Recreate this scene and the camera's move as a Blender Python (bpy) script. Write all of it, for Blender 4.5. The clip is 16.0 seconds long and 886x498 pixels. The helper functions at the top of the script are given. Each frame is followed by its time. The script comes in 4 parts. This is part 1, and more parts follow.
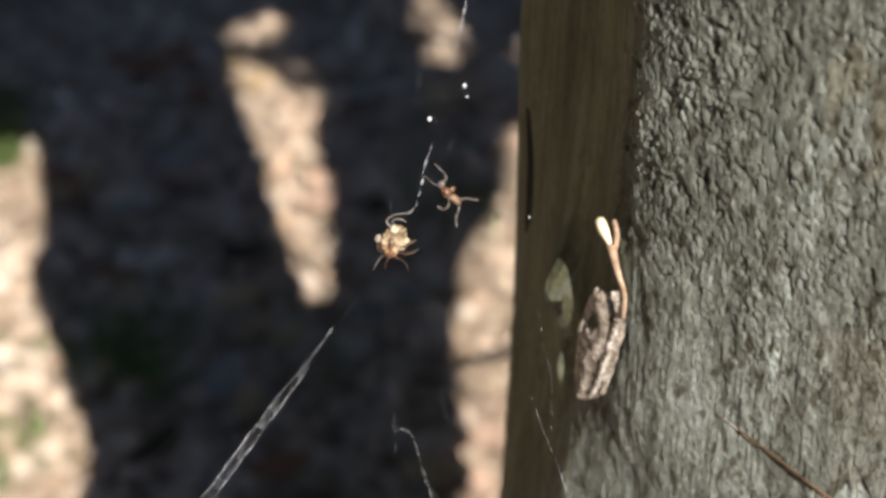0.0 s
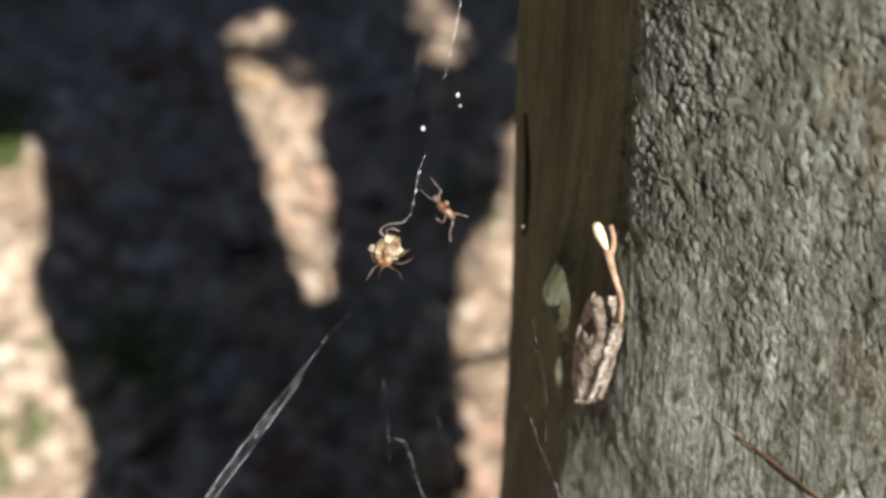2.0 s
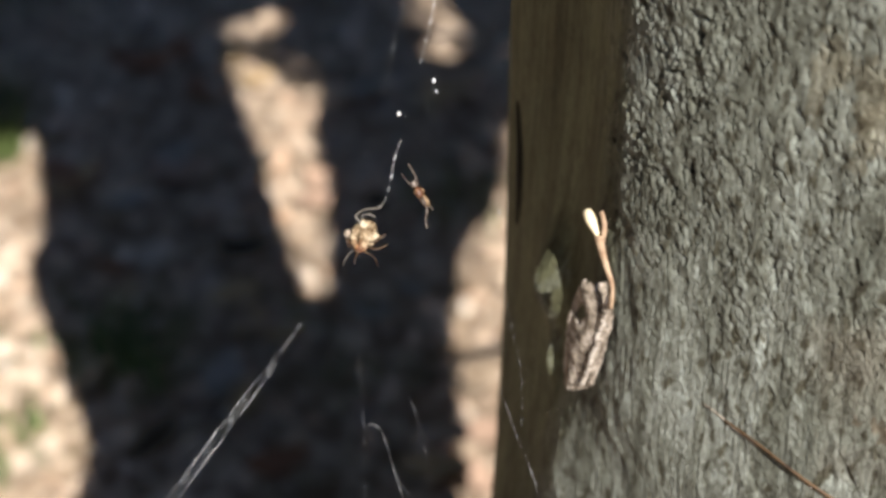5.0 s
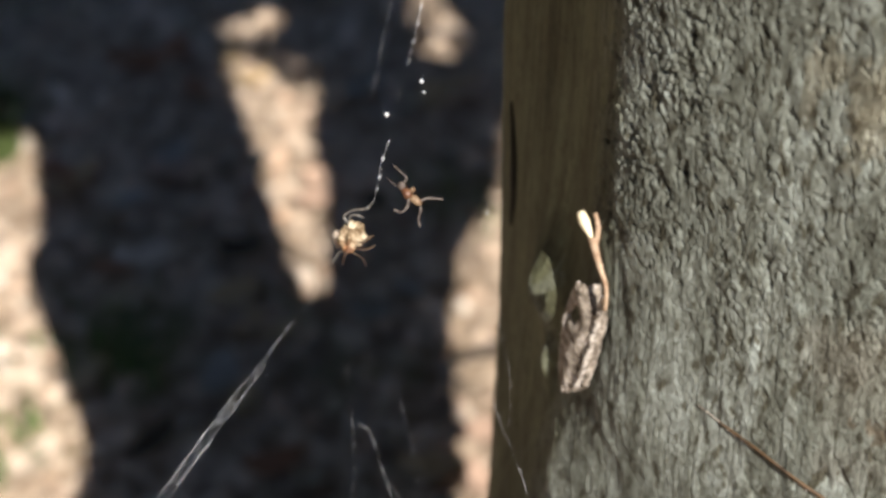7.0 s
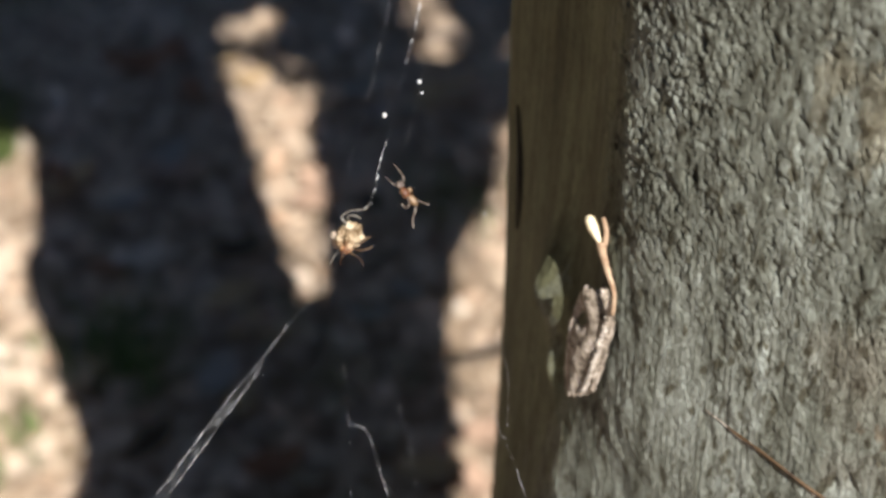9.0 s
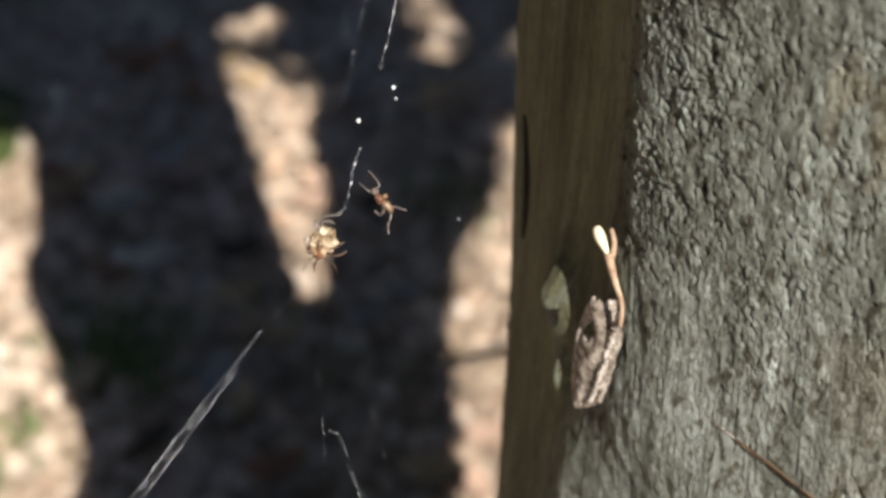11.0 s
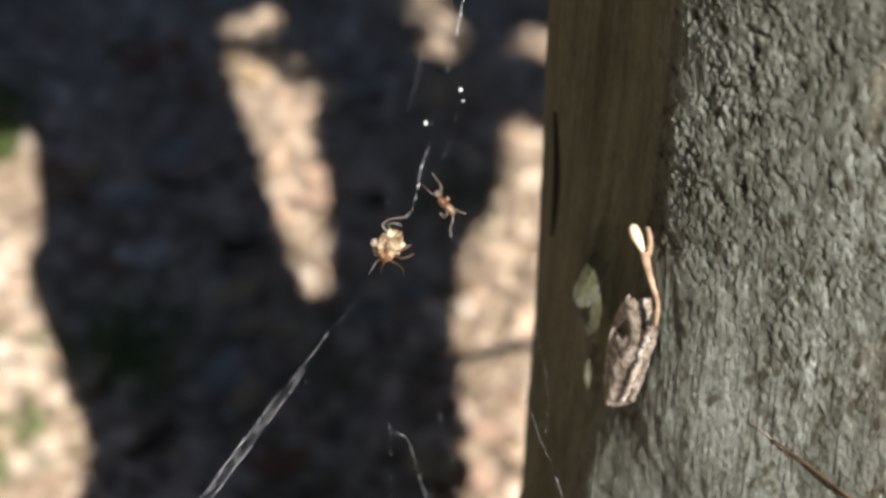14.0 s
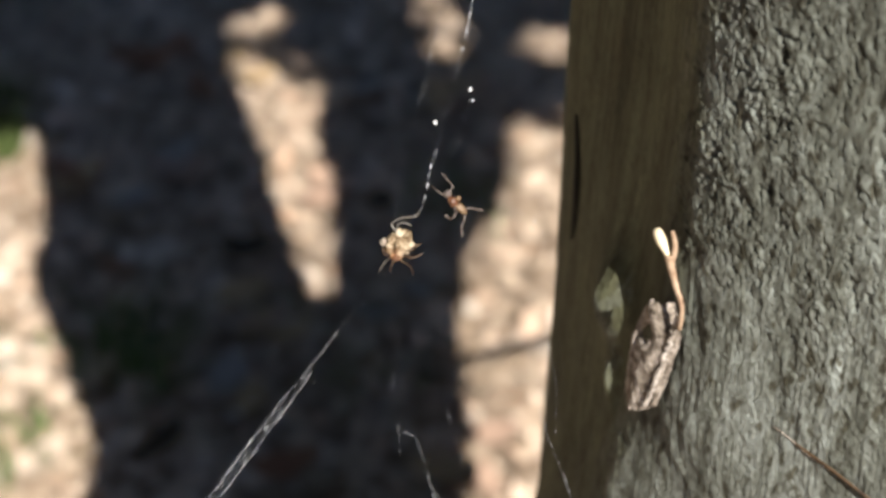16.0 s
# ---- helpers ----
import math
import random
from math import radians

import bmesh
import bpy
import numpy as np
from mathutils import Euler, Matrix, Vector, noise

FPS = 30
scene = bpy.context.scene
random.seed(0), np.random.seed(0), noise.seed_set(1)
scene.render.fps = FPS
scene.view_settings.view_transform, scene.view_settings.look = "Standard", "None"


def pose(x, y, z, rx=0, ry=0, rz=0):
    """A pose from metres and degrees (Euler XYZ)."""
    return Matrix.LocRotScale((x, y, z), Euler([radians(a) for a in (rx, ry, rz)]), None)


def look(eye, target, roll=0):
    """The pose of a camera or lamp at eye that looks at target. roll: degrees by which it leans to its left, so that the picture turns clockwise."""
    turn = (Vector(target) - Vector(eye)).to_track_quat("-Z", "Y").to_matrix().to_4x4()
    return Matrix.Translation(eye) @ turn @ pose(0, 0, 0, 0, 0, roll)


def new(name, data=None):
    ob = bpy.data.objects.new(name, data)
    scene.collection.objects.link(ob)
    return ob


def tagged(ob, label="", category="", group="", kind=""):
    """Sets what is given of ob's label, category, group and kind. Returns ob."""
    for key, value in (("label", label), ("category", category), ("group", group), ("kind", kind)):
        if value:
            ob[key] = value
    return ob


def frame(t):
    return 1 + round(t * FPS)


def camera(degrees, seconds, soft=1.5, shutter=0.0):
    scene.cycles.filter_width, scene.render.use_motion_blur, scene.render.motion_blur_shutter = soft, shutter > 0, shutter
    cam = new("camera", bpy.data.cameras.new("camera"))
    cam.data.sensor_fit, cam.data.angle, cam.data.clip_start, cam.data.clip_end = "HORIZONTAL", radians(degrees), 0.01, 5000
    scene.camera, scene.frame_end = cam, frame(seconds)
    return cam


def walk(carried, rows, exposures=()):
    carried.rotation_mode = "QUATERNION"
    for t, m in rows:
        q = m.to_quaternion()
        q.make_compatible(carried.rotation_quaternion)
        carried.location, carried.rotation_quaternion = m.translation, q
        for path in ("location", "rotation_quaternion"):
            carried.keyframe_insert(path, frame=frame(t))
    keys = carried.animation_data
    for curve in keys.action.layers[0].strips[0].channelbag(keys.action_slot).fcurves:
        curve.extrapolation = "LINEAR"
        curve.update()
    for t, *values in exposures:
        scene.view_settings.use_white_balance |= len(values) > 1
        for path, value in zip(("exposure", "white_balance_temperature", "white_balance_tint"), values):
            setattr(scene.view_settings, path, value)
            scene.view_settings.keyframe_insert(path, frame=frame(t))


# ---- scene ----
cam = camera(35.0, 16.0, soft=3.4)
# The lens is focused on the trunk's near side; the ground behind falls out of focus.
cam.data.dof.use_dof = True
cam.data.dof.focus_distance = 0.54
cam.data.dof.aperture_fstop = 5.9
CAMERA_ROWS = [
    (0.0, pose(-0.0074, 0.0013, 1.4499, 55.202, -0.123, 0.075)),
    (0.5, pose(-0.0071, 0.0024, 1.4509, 55.188, -0.040, 0.058)),
    (1.0, pose(-0.0067, 0.0027, 1.4521, 55.190, -0.065, 0.084)),
    (1.5, pose(-0.0061, 0.0026, 1.4532, 55.192, -0.058, 0.089)),
    (2.0, pose(-0.0053, 0.0032, 1.4524, 55.111, 0.058, 0.053)),
    (2.5, pose(-0.0050, 0.0022, 1.4512, 55.150, -0.007, 0.101)),
    (3.0, pose(-0.0041, 0.0007, 1.4504, 55.184, -0.093, 0.115)),
    (3.5, pose(-0.0030, 0.0005, 1.4500, 55.170, -0.062, 0.081)),
    (4.0, pose(-0.0029, -0.0018, 1.4498, 55.117, -0.094, 0.105)),
    (6.5, pose(-0.0002, -0.0028, 1.4502, 55.028, 0.008, 0.072)),
    (7.0, pose(0.0002, 0.0001, 1.4502, 54.987, 0.038, 0.000)),
    (7.5, pose(-0.0010, 0.0003, 1.4498, 54.991, -0.036, -0.034)),
    (8.0, pose(-0.0022, 0.0003, 1.4492, 54.930, 0.021, -0.120)),
    (8.5, pose(-0.0031, -0.0001, 1.4499, 54.997, -0.126, -0.072)),
    (9.0, pose(-0.0052, 0.0016, 1.4508, 55.028, -0.169, -0.141)),
    (11.5, pose(-0.0093, 0.0070, 1.4535, 54.942, -0.290, -0.103)),
    (12.0, pose(-0.0111, 0.0072, 1.4524, 54.958, -0.286, -0.165)),
    (12.5, pose(-0.0135, 0.0084, 1.4507, 54.941, -0.337, -0.182)),
    (13.0, pose(-0.0159, 0.0092, 1.4501, 54.906, -0.364, -0.209)),
    (13.5, pose(-0.0189, 0.0108, 1.4501, 54.824, -0.362, -0.227)),
    (14.0, pose(-0.0240, 0.0095, 1.4513, 54.884, -0.425, -0.238)),
    (14.5, pose(-0.0268, 0.0112, 1.4511, 54.809, -0.485, -0.145)),
    (15.0, pose(-0.0289, 0.0114, 1.4518, 54.826, -0.511, -0.143)),
    (15.5, pose(-0.0315, 0.0118, 1.4508, 54.833, -0.544, -0.147)),
    (16.0, pose(-0.0334, 0.0122, 1.4513, 54.850, -0.581, -0.142)),
]
WEB_ROWS = [
    (0.0, pose(-0.0266, 0.4466, 1.1444, 54.987, 0.038, 0.000)),
    (0.5, pose(-0.0240, 0.4471, 1.1446, 54.987, 0.038, 0.000)),
    (1.0, pose(-0.0222, 0.4464, 1.1444, 54.987, 0.038, 0.000)),
    (1.5, pose(-0.0188, 0.4449, 1.1433, 54.987, 0.038, 0.000)),
    (2.0, pose(-0.0277, 0.4459, 1.1432, 54.987, 0.038, 0.000)),
    (2.5, pose(-0.0224, 0.4447, 1.1417, 54.987, 0.038, 0.000)),
    (3.0, pose(-0.0290, 0.4443, 1.1424, 54.987, 0.038, 0.000)),
    (3.5, pose(-0.0213, 0.4435, 1.1412, 54.987, 0.038, 0.000)),
    (4.0, pose(-0.0282, 0.4429, 1.1434, 54.987, 0.038, 0.000)),
    (6.5, pose(-0.0353, 0.4432, 1.1456, 54.987, 0.038, 0.000)),
    (7.0, pose(-0.0356, 0.4452, 1.1444, 54.987, 0.038, 0.000)),
    (7.5, pose(-0.0394, 0.4459, 1.1446, 54.987, 0.038, 0.000)),
    (8.0, pose(-0.0400, 0.4468, 1.1454, 54.987, 0.038, 0.000)),
    (8.5, pose(-0.0370, 0.4456, 1.1449, 54.987, 0.038, 0.000)),
    (9.0, pose(-0.0397, 0.4469, 1.1450, 54.987, 0.038, 0.000)),
    (11.5, pose(-0.0534, 0.4506, 1.1452, 54.987, 0.038, 0.000)),
    (12.0, pose(-0.0519, 0.4512, 1.1446, 54.987, 0.038, 0.000)),
    (12.5, pose(-0.0496, 0.4527, 1.1433, 54.987, 0.038, 0.000)),
    (13.0, pose(-0.0530, 0.4534, 1.1426, 54.987, 0.038, 0.000)),
    (13.5, pose(-0.0517, 0.4545, 1.1420, 54.987, 0.038, 0.000)),
    (14.0, pose(-0.0407, 0.4523, 1.1419, 54.987, 0.038, 0.000)),
    (14.5, pose(-0.0381, 0.4533, 1.1409, 54.987, 0.038, 0.000)),
    (15.0, pose(-0.0459, 0.4539, 1.1421, 54.987, 0.038, 0.000)),
    (15.5, pose(-0.0456, 0.4548, 1.1418, 54.987, 0.038, 0.000)),
    (16.0, pose(-0.0465, 0.4549, 1.1418, 54.987, 0.038, 0.000)),
]
PREY_ROWS = [
    (0.0, -0.0078, 0.4582, 1.1612),
    (0.5, -0.0050, 0.4585, 1.1610),
    (1.0, -0.0034, 0.4576, 1.1605),
    (1.5, 0.0003, 0.4561, 1.1594),
    (2.0, -0.0084, 0.4566, 1.1585),
    (2.5, -0.0027, 0.4564, 1.1585),
    (3.0, -0.0091, 0.4548, 1.1576),
    (3.5, -0.0014, 0.4546, 1.1571),
    (4.0, -0.0079, 0.4536, 1.1587),
    (6.5, -0.0158, 0.4535, 1.1604),
    (7.0, -0.0156, 0.4557, 1.1594),
    (7.5, -0.0194, 0.4564, 1.1596),
    (8.0, -0.0198, 0.4574, 1.1605),
    (8.5, -0.0171, 0.4563, 1.1602),
    (9.0, -0.0197, 0.4576, 1.1604),
    (11.5, -0.0329, 0.4611, 1.1602),
    (12.0, -0.0320, 0.4616, 1.1596),
    (12.5, -0.0286, 0.4633, 1.1587),
    (13.0, -0.0318, 0.4637, 1.1575),
    (13.5, -0.0315, 0.4651, 1.1572),
    (14.0, -0.0219, 0.4627, 1.1570),
    (14.5, -0.0199, 0.4638, 1.1560),
    (15.0, -0.0269, 0.4643, 1.1570),
    (15.5, -0.0271, 0.4653, 1.1569),
    (16.0, -0.0273, 0.4653, 1.1568),
]
PREY_SPIN = [-25, 12, 36, 28, -42, -70, -75, -50, -78, -30, 0, 26, -50, -80, -50, -45, -60, -48, -40, -46, -50, -35, -55, -15, -30]
walk(cam, CAMERA_ROWS)

# ---- light ----
SUN_TURN, SUN_HEIGHT = radians(151.75), radians(38.0)      # clockwise from +y; over the horizon
SUN = Vector((math.sin(SUN_TURN) * math.cos(SUN_HEIGHT), math.cos(SUN_TURN) * math.cos(SUN_HEIGHT), math.sin(SUN_HEIGHT)))
world = bpy.data.worlds.new("sky")
scene.world = world
world.use_nodes = True
sky = world.node_tree.nodes.new("ShaderNodeTexSky")
sky.sky_type, sky.sun_disc = "NISHITA", False
sky.ozone_density = 9.0
sky.sun_elevation, sky.sun_rotation = SUN_HEIGHT, SUN_TURN
background = world.node_tree.nodes["Background"]
background.inputs["Strength"].default_value = 0.08
world.node_tree.links.new(sky.outputs["Color"], background.inputs["Color"])
lamp = bpy.data.lights.new("sun", "SUN")
lamp.energy, lamp.angle, lamp.color = 5.0, radians(0.5), (1.0, 0.94, 0.85)
new("sun", lamp).matrix_basis = look(SUN * 20, (0, 0, 0))
scene.view_settings.exposure = 1.0


# ---- materials ----
def material(name, rough=0.8, spec=0.3):
    mat = bpy.data.materials.new(name)
    mat.use_nodes = True
    tree = mat.node_tree
    shader = tree.nodes["Principled BSDF"]
    shader.inputs["Roughness"].default_value = rough
    shader.inputs["Specular IOR Level"].default_value = spec
    return mat, tree, shader


def node(tree, kind, **values):
    n = tree.nodes.new(kind)
    for key, value in values.items():
        n.inputs[key].default_value = value
    return n


def ramp(tree, source, stops):
    n = tree.nodes.new("ShaderNodeValToRGB")
    while len(n.color_ramp.elements) < len(stops):
        n.color_ramp.elements.new(0.5)
    for e, (at, colour) in zip(n.color_ramp.elements, stops):
        e.position, e.color = at, (*colour, 1)
    tree.links.new(source, n.inputs["Fac"])
    return n.outputs["Color"]


def place(tree, scale=(1, 1, 1)):
    c = tree.nodes.new("ShaderNodeTexCoord")
    m = tree.nodes.new("ShaderNodeMapping")
    m.inputs["Scale"].default_value = scale
    tree.links.new(c.outputs["Object"], m.inputs["Vector"])
    return m.outputs["Vector"]


def noise_of(tree, vector, scale, detail=4, rough=0.6):
    n = node(tree, "ShaderNodeTexNoise", Scale=scale, Detail=detail, Roughness=rough)
    tree.links.new(vector, n.inputs["Vector"])
    return n.outputs["Fac"]


def mixed(tree, factor, a, b, kind="MIX"):
    n = tree.nodes.new("ShaderNodeMix")
    n.data_type, n.blend_type = "RGBA", kind
    for value, slot in ((factor, n.inputs[0]), (a, n.inputs[6]), (b, n.inputs[7])):
        if isinstance(value, (int, float)):
            slot.default_value = value
        elif isinstance(value, tuple):
            slot.default_value = (*value, 1)
        else:
            tree.links.new(value, slot)
    return n.outputs[2]


def bump(tree, shader, height, distance, strength=1.0):
    n = node(tree, "ShaderNodeBump", Distance=distance, Strength=strength)
    tree.links.new(height, n.inputs["Height"])
    tree.links.new(n.outputs["Normal"], shader.inputs["Normal"])


def mottled(name, stops, scale, stretch=(1, 1, 1), rough=0.8, spec=0.3, relief=0.0, fine=6.0, dirt=0.35):
    """A surface whose colour wanders at two scales, with a little relief."""
    mat, tree, shader = material(name, rough, spec)
    v = place(tree, stretch)
    base = ramp(tree, noise_of(tree, v, scale), stops)
    grain = ramp(tree, noise_of(tree, v, scale * fine, 3), ((0.3, (1 - dirt,) * 3), (0.7, (1, 1, 1))))
    tree.links.new(mixed(tree, 1.0, base, grain, "MULTIPLY"), shader.inputs["Base Color"])
    if relief:
        bump(tree, shader, noise_of(tree, v, scale * fine), relief)
    return mat


def by_island(name, stops, scale, rough=0.7, spec=0.3):
    """Every loose piece of the mesh takes a colour of its own."""
    mat, tree, shader = material(name, rough, spec)
    geo = tree.nodes.new("ShaderNodeNewGeometry")
    base = ramp(tree, geo.outputs["Random Per Island"], stops)
    spots = ramp(tree, noise_of(tree, place(tree), scale), ((0.3, (0.7, 0.66, 0.6)), (0.65, (1, 1, 1))))
    tree.links.new(mixed(tree, 1.0, base, spots, "MULTIPLY"), shader.inputs["Base Color"])
    return mat


def blot_mask(tree, centre, wide, tall):
    """A ragged blot round one spot of the bark: 1 inside, 0 outside."""
    m = tree.nodes.new("ShaderNodeMapping")
    m.vector_type = "POINT"
    m.inputs["Scale"].default_value = (1 / wide, 1 / wide, 1 / tall)
    m.inputs["Location"].default_value = (-centre[0] / wide, -centre[1] / wide, -centre[2] / tall)
    tree.links.new(place(tree), m.inputs["Vector"])
    far = tree.nodes.new("ShaderNodeVectorMath")
    far.operation = "LENGTH"
    tree.links.new(m.outputs["Vector"], far.inputs[0])
    edge = tree.nodes.new("ShaderNodeMath")
    edge.operation = "MULTIPLY_ADD"
    tree.links.new(noise_of(tree, place(tree, (1, 1, 0.6)), 70, 6, 0.7), edge.inputs[0])
    edge.inputs[1].default_value = 1.5
    tree.links.new(far.outputs["Value"], edge.inputs[2])
    return ramp(tree, edge.outputs[0], ((0.7, (0.75, 0.75, 0.75)), (1.0, (0.4, 0.4, 0.4)), (1.6, (0, 0, 0))))


def bark_material():
    mat, tree, shader = material("grey_bark", 0.75, 0.35)
    v = place(tree, (1, 1, 0.45))
    big = ramp(tree, noise_of(tree, v, 22, 5), ((0.3, (0.102, 0.109, 0.094)), (0.5, (0.168, 0.181, 0.165)), (0.72, (0.238, 0.258, 0.246))))
    lichen = ramp(tree, noise_of(tree, place(tree), 9, 3), ((0.57, (0, 0, 0)), (0.73, (0.8, 0.8, 0.8))))
    warm = mixed(tree, lichen, big, (0.152, 0.14, 0.116))
    # a pale blot paints in the stronger sunlight beside the shade's edge
    warm = mixed(tree, blot_mask(tree, (0.083, 0.453, 1.13), 0.060, 0.060), warm, (0.262, 0.283, 0.27))
    # weathered brown and rusty blots, with duller grey ones lower on the right
    warm = mixed(tree, blot_mask(tree, (0.142, 0.411, 1.222), 0.090, 0.070), warm, (0.168, 0.149, 0.105))
    warm = mixed(tree, blot_mask(tree, (0.155, 0.398, 1.07), 0.065, 0.040), warm, (0.135, 0.134, 0.118))
    warm = mixed(tree, blot_mask(tree, (0.163, 0.393, 1.091), 0.042, 0.022), warm, (0.098, 0.06, 0.03))
    warm = mixed(tree, blot_mask(tree, (0.148, 0.402, 1.112), 0.036, 0.045), warm, (0.115, 0.109, 0.092))
    grain = ramp(tree, noise_of(tree, v, 300, 5, 0.75), ((0.36, (0.74, 0.72, 0.68)), (0.5, (0.95, 0.945, 0.93)), (0.66, (1.1, 1.1, 1.1))))
    streaks = ramp(tree, noise_of(tree, place(tree, (1, 1, 0.06)), 90, 4), ((0.35, (0.66, 0.65, 0.61)), (0.62, (1.04, 1.04, 1.04))))
    warm = mixed(tree, 1.0, warm, streaks, "MULTIPLY")
    runs = ramp(tree, noise_of(tree, place(tree, (1, 1, 0.045)), 250, 3), ((0.36, (0.80, 0.79, 0.76)), (0.62, (1.10, 1.10, 1.10))))
    warm = mixed(tree, 1.0, warm, runs, "MULTIPLY")
    # every flake has a tone of its own, and dirt lies in scattered specks
    chips = tree.nodes.new("ShaderNodeTexVoronoi")
    chips.inputs["Scale"].default_value = 420
    tree.links.new(place(tree, (1, 1, 0.75)), chips.inputs["Vector"])
    tone = tree.nodes.new("ShaderNodeSeparateXYZ")
    tree.links.new(chips.outputs["Color"], tone.inputs[0])
    chips = ramp(tree, tone.outputs[0], ((0.0, (0.66, 0.65, 0.61)), (0.3, (0.92, 0.91, 0.89)), (0.8, (1.09, 1.10, 1.09)), (1.0, (1.30, 1.33, 1.34))))
    specks = ramp(tree, noise_of(tree, place(tree, (1, 1, 0.5)), 230, 3, 0.5), ((0.35, (0.36, 0.32, 0.25)), (0.44, (1, 1, 1))))
    # olive darkening painted into the trunk's shaded side, ragged along the shade's edge
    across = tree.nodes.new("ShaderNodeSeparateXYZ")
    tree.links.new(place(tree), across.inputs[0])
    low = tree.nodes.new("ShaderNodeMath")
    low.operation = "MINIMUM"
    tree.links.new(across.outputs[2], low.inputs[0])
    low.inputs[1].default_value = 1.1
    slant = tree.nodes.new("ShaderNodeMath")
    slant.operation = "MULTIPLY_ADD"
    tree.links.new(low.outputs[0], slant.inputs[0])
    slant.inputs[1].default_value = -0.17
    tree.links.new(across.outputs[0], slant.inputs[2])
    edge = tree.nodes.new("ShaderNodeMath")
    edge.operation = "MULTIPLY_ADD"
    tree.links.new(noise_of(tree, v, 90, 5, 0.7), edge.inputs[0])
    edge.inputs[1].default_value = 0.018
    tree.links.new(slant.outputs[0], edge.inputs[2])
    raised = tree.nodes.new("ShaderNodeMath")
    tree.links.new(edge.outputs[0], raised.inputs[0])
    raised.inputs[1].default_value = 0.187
    shade_tint = ramp(tree, raised.outputs[0], ((0.070, (1, 1, 1)), (0.079, (0, 0, 0))))
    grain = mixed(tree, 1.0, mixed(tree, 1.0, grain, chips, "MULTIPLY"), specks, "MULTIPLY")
    # the sunlit knob is left out of the painted shade
    lit_knob = blot_mask(tree, (0.039, 0.505, 1.066), 0.062, 0.080)
    shade_tint = mixed(tree, lit_knob, shade_tint, (0.04, 0.04, 0.04))
    # colour grain and relief are also muted in the painted shade
    shade_soft = ramp(tree, raised.outputs[0], ((0.070, (0.65, 0.65, 0.65)), (0.079, (0, 0, 0))))
    shade_soft = mixed(tree, lit_knob, shade_soft, (0.05, 0.05, 0.05))
    grain = mixed(tree, shade_soft, grain, (0.96, 0.95, 0.94))
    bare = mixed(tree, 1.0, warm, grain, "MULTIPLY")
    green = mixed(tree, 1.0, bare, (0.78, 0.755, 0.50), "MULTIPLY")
    tree.links.new(mixed(tree, shade_tint, bare, green), shader.inputs["Base Color"])
    relief = mixed(tree, shade_soft, noise_of(tree, v, 560, 4, 0.7), (0.5, 0.5, 0.5))
    bump(tree, shader, relief, 0.0014)
    return mat


def abdomen_material():
    """Cream blotches on tan, rusty towards the head."""
    mat, tree, shader = material("tan_hairy_abdomen", 0.65, 0.3)
    v = place(tree)
    base = ramp(tree, noise_of(tree, v, 300, 3), ((0.34, (0.10, 0.062, 0.03)), (0.45, (0.23, 0.165, 0.10)), (0.55, (0.32, 0.25, 0.165)), (0.68, (0.47, 0.40, 0.30))))
    rust = ramp(tree, noise_of(tree, v, 330, 3), ((0.36, (0.05, 0.016, 0.007)), (0.52, (0.2, 0.085, 0.033)), (0.68, (0.46, 0.28, 0.15))))
    along = tree.nodes.new("ShaderNodeSeparateXYZ")
    tree.links.new(v, along.inputs[0])
    edge = tree.nodes.new("ShaderNodeMath")
    edge.operation = "MULTIPLY_ADD"
    tree.links.new(noise_of(tree, v, 200, 3), edge.inputs[0])
    edge.inputs[1].default_value = 0.012
    tree.links.new(along.outputs[1], edge.inputs[2])
    shift = tree.nodes.new("ShaderNodeMath")
    shift.operation = "MULTIPLY_ADD"
    tree.links.new(edge.outputs[0], shift.inputs[0])
    shift.inputs[1].default_value, shift.inputs[2].default_value = 60.0, 0.25
    tree.links.new(mixed(tree, ramp(tree, shift.outputs[0], ((0.30, (1, 1, 1)), (0.50, (0, 0, 0)))), base, rust), shader.inputs["Base Color"])
    bump(tree, shader, noise_of(tree, v, 1500, 3), 0.0002)
    return mat


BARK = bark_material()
SOIL = mottled("humus", ((0.3, (0.231, 0.171, 0.123)), (0.5, (0.42, 0.323, 0.243)), (0.7, (0.619, 0.498, 0.401))), 16, relief=0.01)
LITTER = by_island("dry_leaves", ((0.0, (0.199, 0.143, 0.102)), (0.2, (0.388, 0.301, 0.225)), (0.5, (0.556, 0.443, 0.347)), (0.75, (0.714, 0.596, 0.492)), (0.88, (0.609, 0.422, 0.31)), (1.0, (0.819, 0.739, 0.652))), 40, 0.5, 0.5)
FOLIAGE = by_island("green_leaves", ((0.0, (0.012, 0.025, 0.008)), (0.6, (0.02, 0.038, 0.012)), (1.0, (0.04, 0.05, 0.02))), 50)
GRASS = by_island("green_blades", ((0.0, (0.06, 0.1, 0.03)), (1.0, (0.15, 0.2, 0.07))), 80)
STICK = mottled("dead_wood", ((0.3, (0.10, 0.075, 0.05)), (0.7, (0.3, 0.25, 0.19))), 40, relief=0.002)
PALE_WOOD = mottled("fresh_pale_wood", ((0.3, (0.72, 0.56, 0.33)), (0.7, (0.9, 0.8, 0.58))), 120, rough=0.45, spec=0.5, relief=0.0003, dirt=0.1)
STALK = mottled("orange_brown_stalk", ((0.3, (0.26, 0.15, 0.09)), (0.7, (0.54, 0.4, 0.28))), 160, rough=0.55, relief=0.0003)
FLAP = mottled("weathered_flap", ((0.34, (0.104, 0.0805, 0.0585)), (0.5, (0.342, 0.287, 0.236)), (0.66, (0.647, 0.567, 0.498))), 175, relief=0.0012, fine=4)
